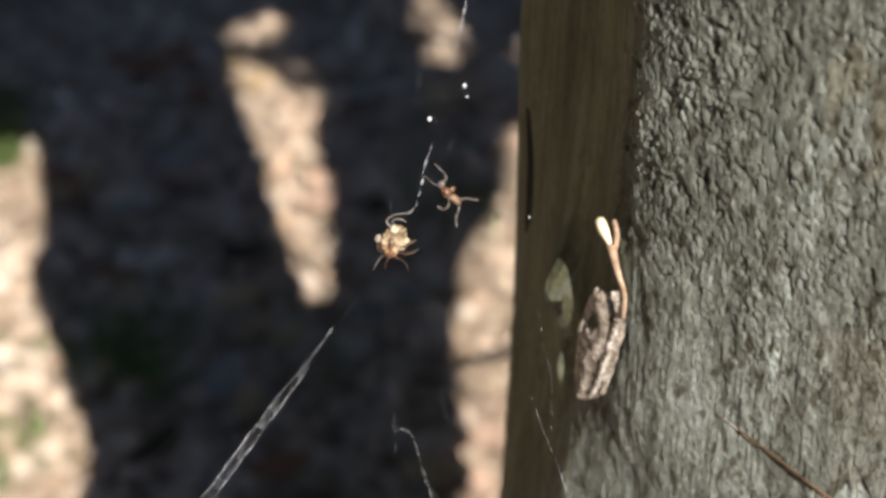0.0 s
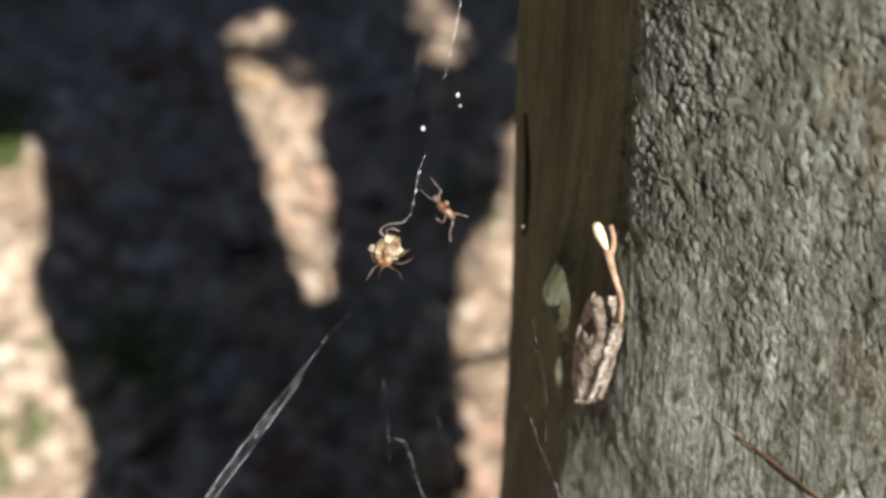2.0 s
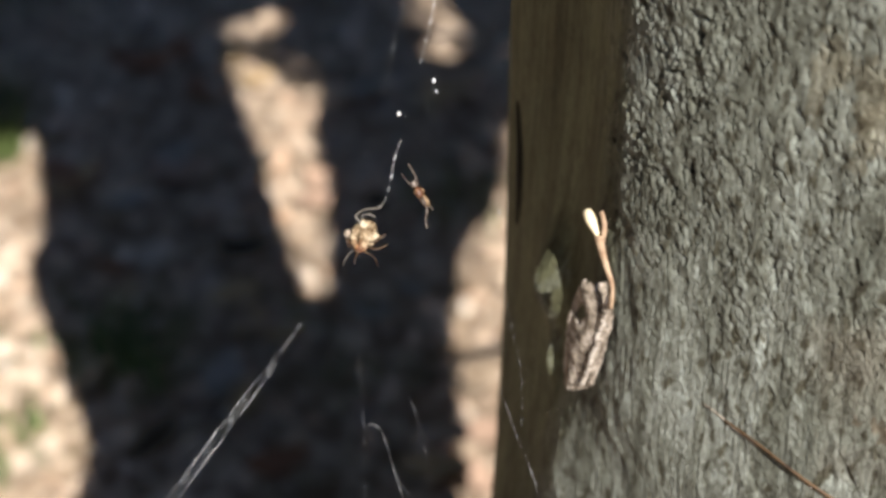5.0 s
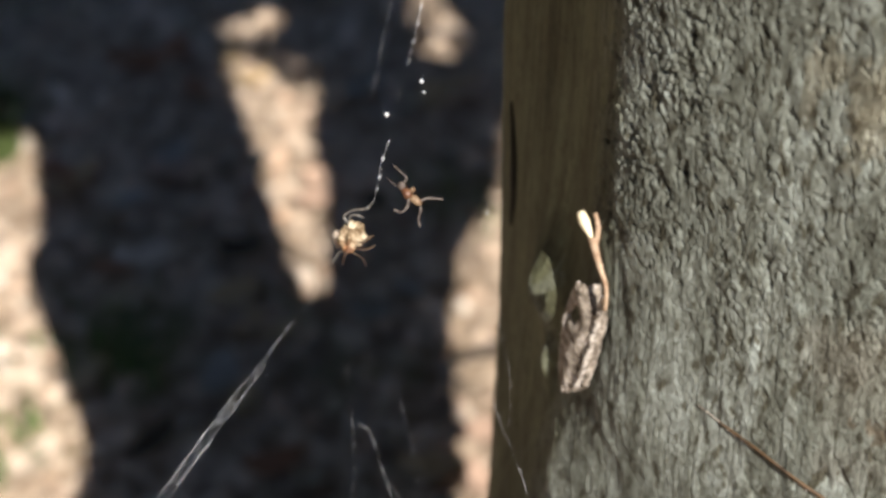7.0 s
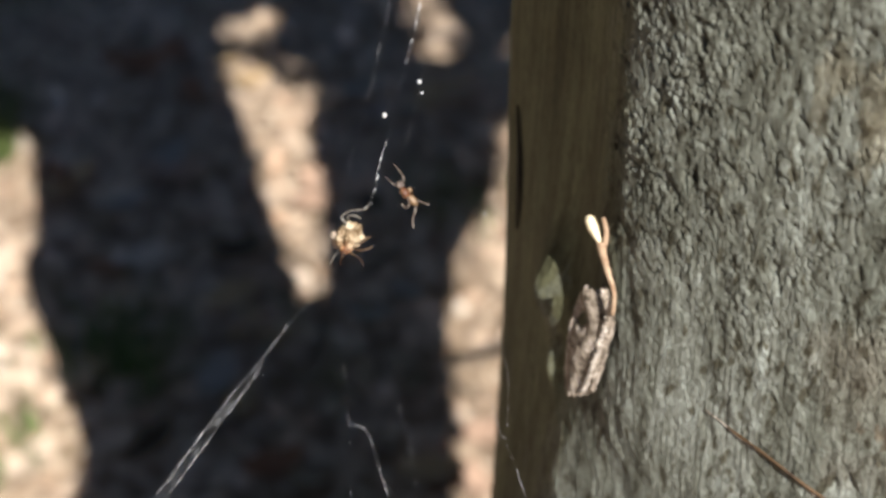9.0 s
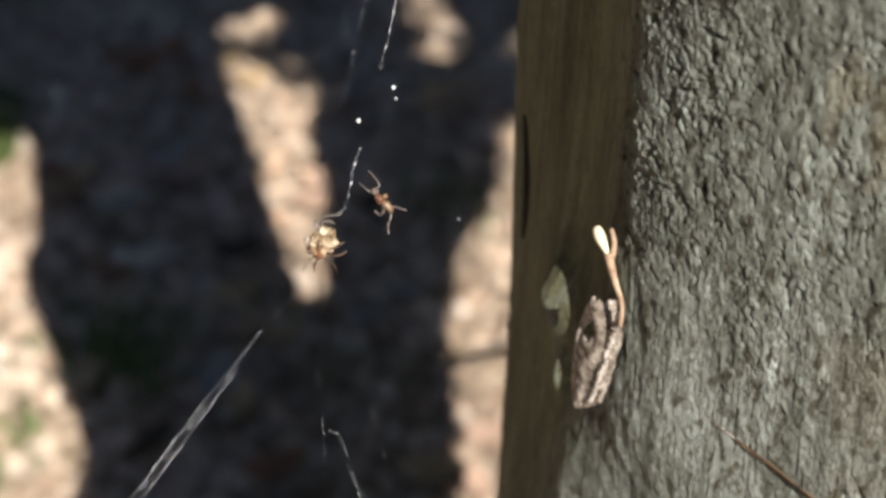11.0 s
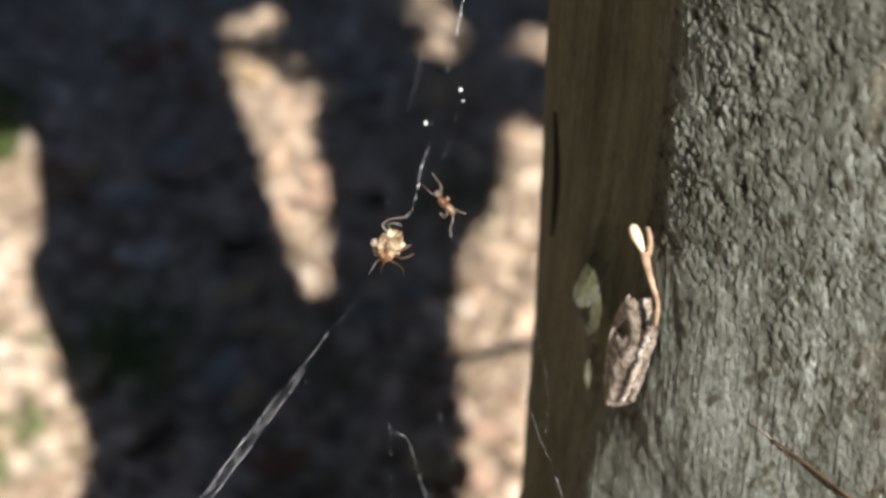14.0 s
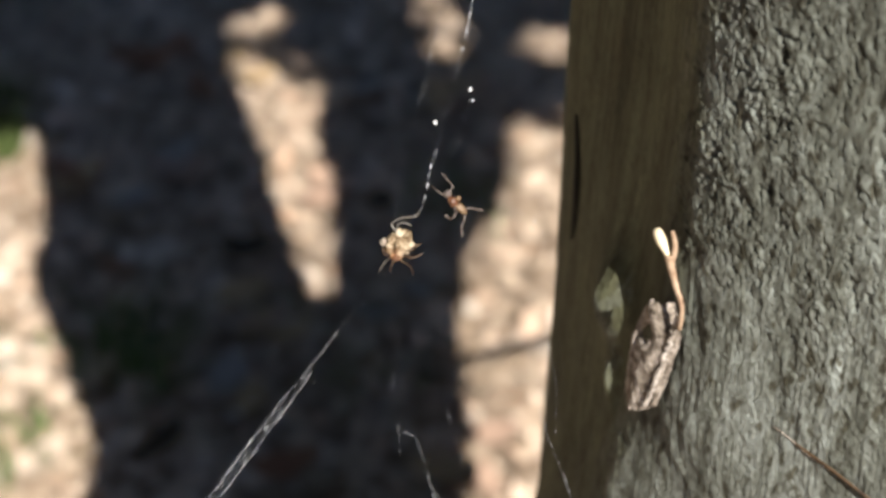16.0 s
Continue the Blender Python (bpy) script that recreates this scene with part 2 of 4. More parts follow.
RIM = mottled("pale_bark_rim", ((0.34, (0.25, 0.206, 0.169)), (0.5, (0.525, 0.463, 0.406)), (0.66, (0.75, 0.675, 0.6))), 260, relief=0.0006)
NEEDLE = mottled("brown_needle", ((0.3, (0.024, 0.0127, 0.007)), (0.7, (0.128, 0.0723, 0.03))), 90, rough=0.5, dirt=0.2)
CREVICE = mottled("dark_crevice", ((0.3, (0.012, 0.010, 0.007)), (0.7, (0.03, 0.026, 0.018))), 90)
SILK = mottled("white_silk", ((0.3, (0.5, 0.52, 0.58)), (0.7, (0.7, 0.7, 0.73))), 300, rough=0.35, spec=0.6, dirt=0.15)
THIN_SILK = mottled("grey_silk", ((0.3, (0.22, 0.23, 0.25)), (0.7, (0.4, 0.41, 0.43))), 300, rough=0.35, spec=0.6)
CREAM = mottled("cream_knob", ((0.35, (0.3, 0.232, 0.18)), (0.65, (0.48, 0.42, 0.345))), 300, rough=0.6)
ABDOMEN = abdomen_material()
LEG = mottled("banded_leg", ((0.35, (0.04, 0.034, 0.028)), (0.5, (0.11, 0.095, 0.082)), (0.65, (0.27, 0.25, 0.225))), 420, rough=0.5)
AMBER_LEG = mottled("amber_leg", ((0.35, (0.017, 0.00765, 0.00425)), (0.5, (0.0638, 0.034, 0.0187)), (0.65, (0.17, 0.119, 0.0765))), 420, rough=0.5)
HUSK = mottled("red_brown_husk", ((0.3, (0.05, 0.015, 0.007)), (0.5, (0.13, 0.052, 0.026)), (0.7, (0.36, 0.21, 0.11))), 420, rough=0.4, spec=0.5)
TAN_HUSK = mottled("tan_husk", ((0.32, (0.04, 0.016, 0.0072)), (0.5, (0.16, 0.088, 0.044)), (0.68, (0.336, 0.248, 0.16))), 420, rough=0.45, spec=0.4)
HUSK_LEG = mottled("pale_husk_leg", ((0.36, (0.035, 0.021, 0.0154)), (0.64, (0.238, 0.196, 0.175))), 500, rough=0.4)


# ---- mesh helpers ----
def mesh_of(name, verts, faces, mat, smooth=True):
    me = bpy.data.meshes.new(name)
    me.from_pydata([tuple(v) for v in verts], [], [tuple(f) for f in faces])
    if smooth:
        me.polygons.foreach_set("use_smooth", [True] * len(me.polygons))
    me.materials.append(mat)
    me.update()
    return me


def part(name, bm, mat, parent, label=""):
    me = bpy.data.meshes.new(name)
    bm.to_mesh(me)
    bm.free()
    me.polygons.foreach_set("use_smooth", [True] * len(me.polygons))
    me.materials.append(mat)
    ob = new(name, me)
    ob.parent = parent
    return tagged(ob, label)


def tube(bm, points, radii, sides=6, close=True):
    """A tapered tube along a bent line."""
    points = [Vector(p) for p in points]
    rings = []
    for i, p in enumerate(points):
        ahead = (points[min(i + 1, len(points) - 1)] - points[max(i - 1, 0)]).normalized()
        side = ahead.cross(Vector((0.31, 0.17, 0.93))).normalized()
        up = side.cross(ahead)
        r = radii[i] if isinstance(radii, (list, tuple)) else radii
        rings.append([bm.verts.new(p + r * (math.cos(2 * math.pi * k / sides) * side + math.sin(2 * math.pi * k / sides) * up)) for k in range(sides)])
    for a, b in zip(rings, rings[1:]):
        for k in range(sides):
            bm.faces.new((a[k], a[(k + 1) % sides], b[(k + 1) % sides], b[k]))
    if close:
        bm.faces.new(rings[0][::-1]), bm.faces.new(rings[-1])
    return bm


def bent(points, steps=5):
    """A smooth line through the points."""
    p = [Vector(points[0]), *[Vector(q) for q in points], Vector(points[-1])]
    out = []
    for a, b, c, d in zip(p, p[1:], p[2:], p[3:]):
        for i in range(steps):
            t = i / steps
            out.append(0.5 * (2 * b + (c - a) * t + (2 * a - 5 * b + 4 * c - d) * t * t + (3 * b - a - 3 * c + d) * t ** 3))
    return [*out, p[-1]]


def taper(n, a, b):
    return [a + (b - a) * i / (n - 1) for i in range(n)]


def lump(bm, centre, size, knobs=0.15, grain=3.0, seed=0.0, turn=None, level=3):
    """An uneven rounded body."""
    made = bmesh.ops.create_icosphere(bm, subdivisions=level, radius=1.0)["verts"]
    for v in made:
        n = v.co.normalized()
        k = 1 + knobs * noise.noise(n * grain + Vector((seed, seed * 0.7, -seed)))
        v.co = Vector((n.x * size[0] * k, n.y * size[1] * k, n.z * size[2] * k))
        if turn:
            v.co = turn @ v.co
        v.co += Vector(centre)
    return bm


def lattice(u, v, seed):
    """Smooth noise on a plane, for whole arrays, from -1 to 1."""
    def pick(i, j):
        h = (i.astype(np.int64) * 374761393 + j.astype(np.int64) * 668265263 + seed * 1442695041) & 0x7FFFFFFF
        h = ((h ^ (h >> 13)) * 1274126177) & 0x7FFFFFFF
        return ((h ^ (h >> 16)) & 0xFFFF) / 32767.5 - 1
    i, j = np.floor(u), np.floor(v)
    a, b = u - i, v - j
    a, b = a * a * (3 - 2 * a), b * b * (3 - 2 * b)
    return (pick(i, j) * (1 - a) + pick(i + 1, j) * a) * (1 - b) + (pick(i, j + 1) * (1 - a) + pick(i + 1, j + 1) * a) * b


# ---- ground ----
def ground_height(x, y):
    return 0.018 * lattice(x / 0.45, y / 0.45, 5) + 0.006 * lattice(x / 0.11, y / 0.11, 6)


def build_ground():
    near = np.concatenate([-np.geomspace(900, 2.2, 22), np.arange(-2.1, 2.11, 0.05), np.geomspace(2.2, 900, 22)])
    ys = np.concatenate([-np.geomspace(900, 0.7, 24), np.arange(-0.6, 4.61, 0.05), np.geomspace(4.8, 900, 22)])
    gx, gy = np.meshgrid(near, ys)
    gz = np.where(np.hypot(gx, gy) < 9, ground_height(gx, gy), 0.0)
    n, m = gx.shape[1], gx.shape[0]
    faces = [(j * n + i, j * n + i + 1, (j + 1) * n + i + 1, (j + 1) * n + i) for j in range(m - 1) for i in range(n - 1)]
    me = mesh_of("ground", np.stack([gx, gy, gz], -1).reshape(-1, 3), faces, SOIL)
    tagged(new("ground", me), "dark forest soil strewn with dry leaves", "ground", kind="structure")


def leaf_shape(length, width, curl):
    """Outline rows of a leaf, folded along its rib and curled."""
    rows = ((0.0, 0.04), (0.25, 0.8), (0.5, 1.0), (0.78, 0.62), (1.0, 0.03))
    out = []
    for s, w in rows:
        lift = curl * (s - 0.45) ** 2 * length * 2.2
        out += [(-w * width / 2, s * length, lift + 0.22 * w * width * abs(curl)), (0, s * length, lift), (w * width / 2, s * length, lift + 0.22 * w * width * abs(curl))]
    return out


LEAF_FACES = [(3 * r + c, 3 * r + c + 1, 3 * r + c + 4, 3 * r + c + 3) for r in range(4) for c in range(2)]


def scatter(name, poses_sizes, mat):
    verts, faces = [], []
    for m, length, width, curl in poses_sizes:
        k = len(verts)
        verts += [m @ Vector(p) for p in leaf_shape(length, width, curl)]
        faces += [tuple(k + i for i in f) for f in LEAF_FACES]
    return mesh_of(name, verts, faces, mat)


def build_litter():
    rnd = random.Random(3)
    rows = []
    for i in range(19000):
        x, y = rnd.uniform(-1.5, 1.3), rnd.uniform(1.05, 4.2)
        length = rnd.uniform(0.024, 0.055) if rnd.random() < 0.92 else rnd.uniform(0.06, 0.10)
        z = float(ground_height(np.array(x), np.array(y))) + rnd.uniform(0.002, 0.014)
        rows.append((pose(x, y, z, rnd.gauss(0, 9), rnd.gauss(0, 9), rnd.uniform(0, 360)), length, length * rnd.uniform(0.4, 0.7), rnd.uniform(-0.2, 0.45)))
    for i in range(9000):
        x, y = rnd.uniform(-6, 6), rnd.uniform(-4, 8)
        if -1.5 < x < 1.3 and 1.05 < y < 4.2:
            continue
        length = rnd.uniform(0.06, 0.14)
        z = float(ground_height(np.array(x), np.array(y))) + rnd.uniform(0.004, 0.014)
        rows.append((pose(x, y, z, rnd.gauss(0, 7), rnd.gauss(0, 7), rnd.uniform(0, 360)), length, length * rnd.uniform(0.4, 0.7), rnd.uniform(-0.2, 0.45)))
    tagged(new("leaf_litter", scatter("leaf_litter", rows, LITTER)), "dry tan and brown fallen leaves covering the soil", "leaf litter", kind="stuff")
    for i in range(26):
        x, y = rnd.uniform(-1.2, 0.7), rnd.uniform(1.3, 3.4)
        a, n = rnd.uniform(0, math.pi), rnd.uniform(0.08, 0.28)
        z = float(ground_height(np.array(x), np.array(y))) + 0.016
        line = bent([(0, 0, 0), (n * 0.4 * math.cos(a), n * 0.4 * math.sin(a), 0.012), (n * math.cos(a + 0.2), n * math.sin(a + 0.2), 0.0)], 4)
        bm = tube(bmesh.new(), line, taper(len(line), rnd.uniform(0.003, 0.007), 0.0015), 6)
        me = bpy.data.meshes.new("fallen_stick")
        bm.to_mesh(me), bm.free()
        me.materials.append(STICK)
        ob = tagged(new("fallen_stick", me), "thin grey-brown dead stick lying on leaf litter", "stick", "sticks on the ground")
        ob.matrix_basis = pose(x, y, z)
    verts, faces = [], []
    for x, y, count, spread in ((-0.92, 2.52, 70, 0.05), (-0.55, 1.78, 40, 0.06), (-0.97, 2.60, 50, 0.05), (-0.60, 1.68, 30, 0.06), (-1.15, 3.05, 90, 0.1), (0.02, 2.2, 24, 0.06), (-0.63, 1.52, 24, 0.03), (-0.12, 1.75, 20, 0.06), (-1.0, 3.3, 60, 0.15), (-0.52, 1.80, 60, 0.035), (-0.485, 1.71, 40, 0.03)):
        for i in range(count):
            b = Vector((x + rnd.gauss(0, spread), y + rnd.gauss(0, spread), 0.004))
            t = Vector((rnd.gauss(0, 0.03), rnd.gauss(0, 0.03), rnd.uniform(0.03, 0.08)))
            s = Vector((t.y, -t.x, 0)).normalized() * rnd.uniform(0.002, 0.004)
            k = len(verts)
            verts += [b - s, b + s, b + t * 0.6 + s * 0.8, b + t * 0.6 - s * 0.8, b + t + Vector((t.x, t.y, -0.01)) * 0.6]
            faces += [(k, k + 1, k + 2, k + 3), (k + 3, k + 2, k + 4)]
    for i in range(80):
        b = Vector((-0.87 + rnd.gauss(0, 0.018), 2.37 + rnd.gauss(0, 0.025), 0.004))
        t = Vector((rnd.gauss(0, 0.02), rnd.gauss(-0.01, 0.02), rnd.uniform(0.05, 0.13)))
        s = Vector((rnd.uniform(-1, 1), rnd.uniform(-1, 1), 0)).normalized() * rnd.uniform(0.004, 0.008)
        k = len(verts)
        verts += [b - s, b + s, b + t * 0.6 + s * 0.8, b + t * 0.6 - s * 0.8, b + t + Vector((t.x, t.y, -0.01)) * 0.6]
        faces += [(k, k + 1, k + 2, k + 3), (k + 3, k + 2, k + 4)]
    tagged(new("grass", mesh_of("grass", verts, faces, GRASS)), "sparse green grass blades among fallen leaves", "grass", kind="stuff")


LARGE_LEAVES = ((-0.222, 2.28, 0.13, "salmon"), (-0.235, 2.21, 0.10, "salmon"), (-0.465, 2.76, 0.13, "yellow"), (-0.41, 2.68, 0.11, "yellow"), (0.06, 1.57, 0.10, "salmon"),
                (0.05, 1.47, 0.08, "salmon"), (-0.54, 2.36, 0.13, "grey"), (-0.50, 2.31, 0.09, "salmon"), (-0.323, 1.83, 0.10, "yellow"), (-0.244, 1.50, 0.11, "red"), (-0.69, 2.28, 0.12, "red"),
                (-0.353, 1.70, 0.12, "grey"), (-0.59, 2.20, 0.10, "grey"), (-0.58, 1.99, 0.09, "red"), (-0.17, 2.61, 0.11, "grey"), (-0.118, 1.86, 0.09, "grey"),
                (-0.265, 1.81, 0.08, "yellow"), (-0.64, 2.74, 0.11, "red"), (0.06, 2.59, 0.12, "salmon"), (-0.43, 1.55, 0.1, "dark"), (-0.36, 2.05, 0.11, "dark"), (-0.13, 2.2, 0.1, "dark"),
                (-0.51, 2.32, 0.16, "salmon"), (-0.73, 2.29, 0.10, "red"), (-0.31, 1.84, 0.10, "salmon"), (-0.055, 1.92, 0.08, "grey"), (-0.52, 2.62, 0.10, "red"),
                (-0.36, 1.92, 0.12, "yellow"), (0.034, 2.607, 0.15, "yellow"), (-0.026, 2.56, 0.12, "yellow"), (-0.706, 2.264, 0.13, "yellow"), (-0.687, 2.749, 0.12, "red"), (-0.584, 2.803, 0.11, "red"), (-0.31, 1.64, 0.10, "yellow"), (-0.02, 1.50, 0.10, "yellow"))


def build_large_leaves():
    """The few fallen leaves that stand out among the litter."""
    rnd = random.Random(21)
    kinds = {"salmon": ((0.60, 0.41, 0.31), "large salmon-pink fallen leaf lying on litter"), "yellow": ((0.62, 0.45, 0.27), "large yellow-tan fallen leaf lying on litter"),
             "red": ((0.40, 0.205, 0.125), "large red-brown fallen leaf lying on litter"), "grey": ((0.47, 0.435, 0.40), "large faded grey fallen leaf lying on litter"),
             "dark": ((0.10, 0.075, 0.05), "large dark brown fallen leaf lying on litter")}
    mats = {k: mottled(k + "_leaf", ((0.3, tuple(0.75 * c for c in colour)), (0.7, colour)), 60, relief=0.001) for k, (colour, _) in kinds.items()}
    for x, y, length, kind in LARGE_LEAVES:
        me = scatter("fallen_leaf", [(Matrix(), length, length * 0.55, 0.25)], mats[kind])
        ob = tagged(new("fallen_leaf", me), kinds[kind][1], "leaf", "large fallen leaves")
        ob.matrix_basis = pose(x, y, float(ground_height(np.array(x), np.array(y))) + 0.026, rnd.gauss(0, 6), rnd.gauss(0, 6), rnd.uniform(0, 360)) @ pose(0, -length / 2, 0)


def build_sky_screen():
    """Unseen ring of trees added to hold back sky light, lower towards the sun."""
    rng = np.random.default_rng(12)
    count = 2600
    # one tree: leaves in tiers of clumps, each leaf a bent lozenge
    tiers = rng.uniform(0.12, 1.0, count)
    clump = rng.normal(0, 1, (90, 2))[rng.integers(0, 90, count)]
    reach = 2.3 * np.sqrt(np.clip(1.05 - tiers, 0.02, 1))[:, None] * (0.25 + 0.75 * rng.random((count, 1)))
    around = clump / np.linalg.norm(clump, axis=1)[:, None] * reach + rng.normal(0, 0.22, (count, 2))
    centre = np.concatenate([around, 14 * tiers[:, None]], 1)
    along, across = rng.normal(0, 1, (2, count, 3))
    along /= np.linalg.norm(along, axis=1)[:, None]
    across = np.cross(along, across)
    across /= np.linalg.norm(across, axis=1)[:, None]
    size = rng.uniform(0.35, 0.6, (count, 1))
    leaf = np.stack([centre - along * size / 2, centre + across * size * 0.28, centre + along * size / 2, centre - across * size * 0.28], 1).reshape(-1, 3)
    ring = np.array([[math.cos(a), math.sin(a)] for a in np.linspace(0, 2 * math.pi, 8, endpoint=False)])
    stem = np.concatenate([np.concatenate([ring * r, np.full((8, 1), z)], 1) for r, z in ((0.3, -0.1), (0.22, 0.6), (0.17, 6.0), (0.03, 13.5))])
    verts, faces, wood = [], [], []
    for i in range(62):
        turn = 2 * math.pi * i / 31 + rng.uniform(-0.06, 0.06) + (0.1 if i >= 31 else 0)
        away = rng.uniform(8.5, 10.0) if i < 31 else rng.uniform(11.5, 13.5)
        off_sun = abs((turn - SUN_TURN + math.pi) % (2 * math.pi) - math.pi)
        tall = rng.uniform(0.2, 0.27) if off_sun < radians(34) else rng.uniform(0.95, 1.3)
        wide = 0.75 if tall < 0.5 else 1.0
        spin = rng.uniform(0, 6.28)
        m = np.array([[math.cos(spin), -math.sin(spin)], [math.sin(spin), math.cos(spin)]]) * wide
        for shape in (leaf, stem):
            k = sum(len(v) for v in verts)
            moved = np.concatenate([shape[:, :2] @ m.T + [away * math.sin(turn), away * math.cos(turn)], shape[:, 2:] * tall], 1)
            verts.append(moved)
            if shape is leaf:
                quads = (k + np.arange(len(shape)).reshape(-1, 4)).tolist()
            else:
                quads = [(k + 8 * r + c, k + 8 * r + (c + 1) % 8, k + 8 * r + 8 + (c + 1) % 8, k + 8 * r + 8 + c) for r in range(3) for c in range(8)]
            faces += quads
            wood += [0 if shape is leaf else 1] * len(quads)
    me = mesh_of("woods", np.concatenate(verts), faces, FOLIAGE, smooth=False)
    me.materials.append(STICK)
    me.polygons.foreach_set("material_index", wood)
    tagged(new("woods", me), "unseen ring of dark green trees added to block sky light", "woods", kind="stuff")


build_ground()
build_litter()
build_large_leaves()
build_sky_screen()

# ---- the tree ----
AXIS, GIRTH = Vector((0.229, 0.576, 0)), 0.19
SPREAD = radians(150.5)                                                              # the way in which the limbs spread
ASIDE = Vector((-math.cos(SPREAD), math.sin(SPREAD), 0))
ONWARD = Vector((-math.sin(SPREAD), -math.cos(SPREAD), 0))


def trunk_centre(z):
    lean = np.maximum(z - 1.265, 0.0)
    lean = 0.28 * lean * lean / (lean + 0.03)
    back = 0.07 * (np.clip(z, 0, 1.5) - 1.15)
    return AXIS.x + ASIDE.x * lean, AXIS.y + ASIDE.y * lean + back


def trunk_radius(z):
    return GIRTH + 0.05 * np.exp(-np.maximum(z, 0) / 0.18) + 0.01 * np.clip(1.15 - z, -0.05, 0.3)


def trunk_form(phi, z):
    """How far the trunk strays from round: a swelling at its side, a low rib, and a flat above the rib."""
    turn = np.degrees(phi)
    rib = np.clip((z - 1.008) / 0.045, 0, 1)
    flat = np.clip((z - 1.255) / 0.11, 0, 1)
    rib, flat = rib * rib * (3 - 2 * rib), flat * flat * (3 - 2 * flat)
    side = np.clip((turn - 206) / 26, 0, 1) * np.clip((385 - turn) / 40, 0, 1)
    form = 0.010 * np.exp(-((turn - 276) / 15) ** 2) - 0.034 * flat * side * side * (3 - 2 * side)
    low = 0.0065 * (1 - rib) * np.exp(-((turn - 243) / 8) ** 2)
    return form + low + rib * (0.0055 * np.exp(-((turn - 234) / 9) ** 2) - 0.003 * np.exp(-((turn - 248) / 7) ** 2))


def cells(u, v, seed):
    """A plane broken into uneven flakes: how near the edge of its flake each point lies, and the flake's own number from 0 to 1."""
    def pick(i, j, k):
        h = (i * 374761393 + j * 668265263 + (seed * 7 + k) * 1442695041) & 0x7FFFFFFF
        h = ((h ^ (h >> 13)) * 1274126177) & 0x7FFFFFFF
        return ((h ^ (h >> 16)) & 0xFFFF) / 65535.0
    i, j = np.floor(u).astype(np.int64), np.floor(v).astype(np.int64)
    first, second, number = np.full(u.shape, 9.0), np.full(u.shape, 9.0), np.zeros(u.shape)
    for di in (-1, 0, 1):
        for dj in (-1, 0, 1):
            p, q = i + di, j + dj
            away = np.hypot(p + 0.1 + 0.8 * pick(p, q, 0) - u, q + 0.1 + 0.8 * pick(p, q, 1) - v)
            near = away < first
            second = np.where(near, first, np.minimum(second, away))
            number = np.where(near, pick(p, q, 2), number)
            first = np.where(near, away, first)
    return second - first, number


def soft_step(x, low, high):
    t = np.clip((x - low) / (high - low), 0, 1)
    return t * t * (3 - 2 * t)


def bark_height(phi, z):
    """Relief of the bark in metres, phi in radians round the trunk: small slanting flakes with dark gaps, and fine upright grain lower down."""
    u = phi * GIRTH
    wu = u + 0.0011 * lattice(u / 0.005, z / 0.010, 11) + 0.0004 * lattice(u / 0.0020, z / 0.004, 12)
    wz = z + 0.0014 * lattice(u / 0.004, z / 0.007, 13)
    wu = wu - 0.30 * wz
    gap, number = cells(wu / 0.0018, wz / 0.0031, 3)
    flakes = soft_step(gap, 0.0, 0.38) * (0.3 + 0.7 * number)
    gap, number = cells(wu / 0.00105, wz / 0.0017, 8)
    crumbs = soft_step(gap, 0.0, 0.5) * (0.2 + 0.8 * number)
    patches = np.clip(0.8 + 0.55 * lattice(u / 0.011, z / 0.017, 16) + 0.45 * lattice(u / 0.03, z / 0.045, 24), 0.15, 1.7)
    rough = np.clip(0.52 + (z - 1.06) * 3.8, 0.42, 1.05)            # the bark is smoother lower down
    worn = soft_step(phi, np.radians(236), np.radians(243)) * soft_step(z, 1.0, 1.05)      # and on its sheltered side
    worn = worn * (1 - np.exp(-(((phi - np.radians(250)) * GIRTH) / 0.016) ** 2 - ((z - 1.075) / 0.03) ** 2))
    rough = rough * (1 - 0.85 * worn) * (1 + 0.55 * np.exp(-((phi - np.radians(229)) / 0.09) ** 2) * soft_step(z, 1.10, 1.15))
    ridges = np.maximum(lattice(wu / 0.00110, wz / 0.0018, 30), 0) ** 0.7 + 0.8 * np.maximum(lattice(wu / 0.0016, wz / 0.0026, 31) - 0.12, 0) ** 0.7
    h = rough * (0.00031 * flakes * patches * (0.07 + 0.93 * soft_step(z, 1.085, 1.16)) + 0.00013 * crumbs + 0.00046 * ridges * patches)
    h = h + np.clip(1.15 - rough, 0, 0.6) * (1 - 0.8 * worn) * 0.00042 * lattice((u - 0.06 * z) / 0.0013, z / 0.013, 22)
    h = h + (1 - 0.7 * worn) * (0.0005 * lattice(wu / 0.0048, wz / 0.011, 20) + 0.0005 * lattice(wu / 0.010, wz / 0.022, 25) + 0.0008 * lattice(u / 0.018, z / 0.035, 17)) + 0.0014 * lattice(u / 0.06, z / 0.13, 18)
    pits = np.maximum(lattice(wu / 0.0026, wz / 0.0046, 19) - 0.55, 0)
    flecks = np.maximum(lattice(wu / 0.0014, wz / 0.0026, 21) - 0.45, 0)
    # a few long slanting furrows on the side away from the shade
    furrow = np.maximum(lattice((u - 0.62 * z) / 0.006, (z + 0.62 * u) / 0.045, 23) - 0.42, 0) * np.clip((np.radians(217) - phi) / 0.12, 0, 1) * np.clip((1.13 - z) / 0.03, 0, 1) * np.clip(0.45 + lattice(u / 0.004, z / 0.006, 26), 0, 1)
    return h - rough * (0.24 + 0.76 * soft_step(z, 1.06, 1.16)) * (0.0025 * pits + 0.0024 * flecks) - 0.0036 * furrow


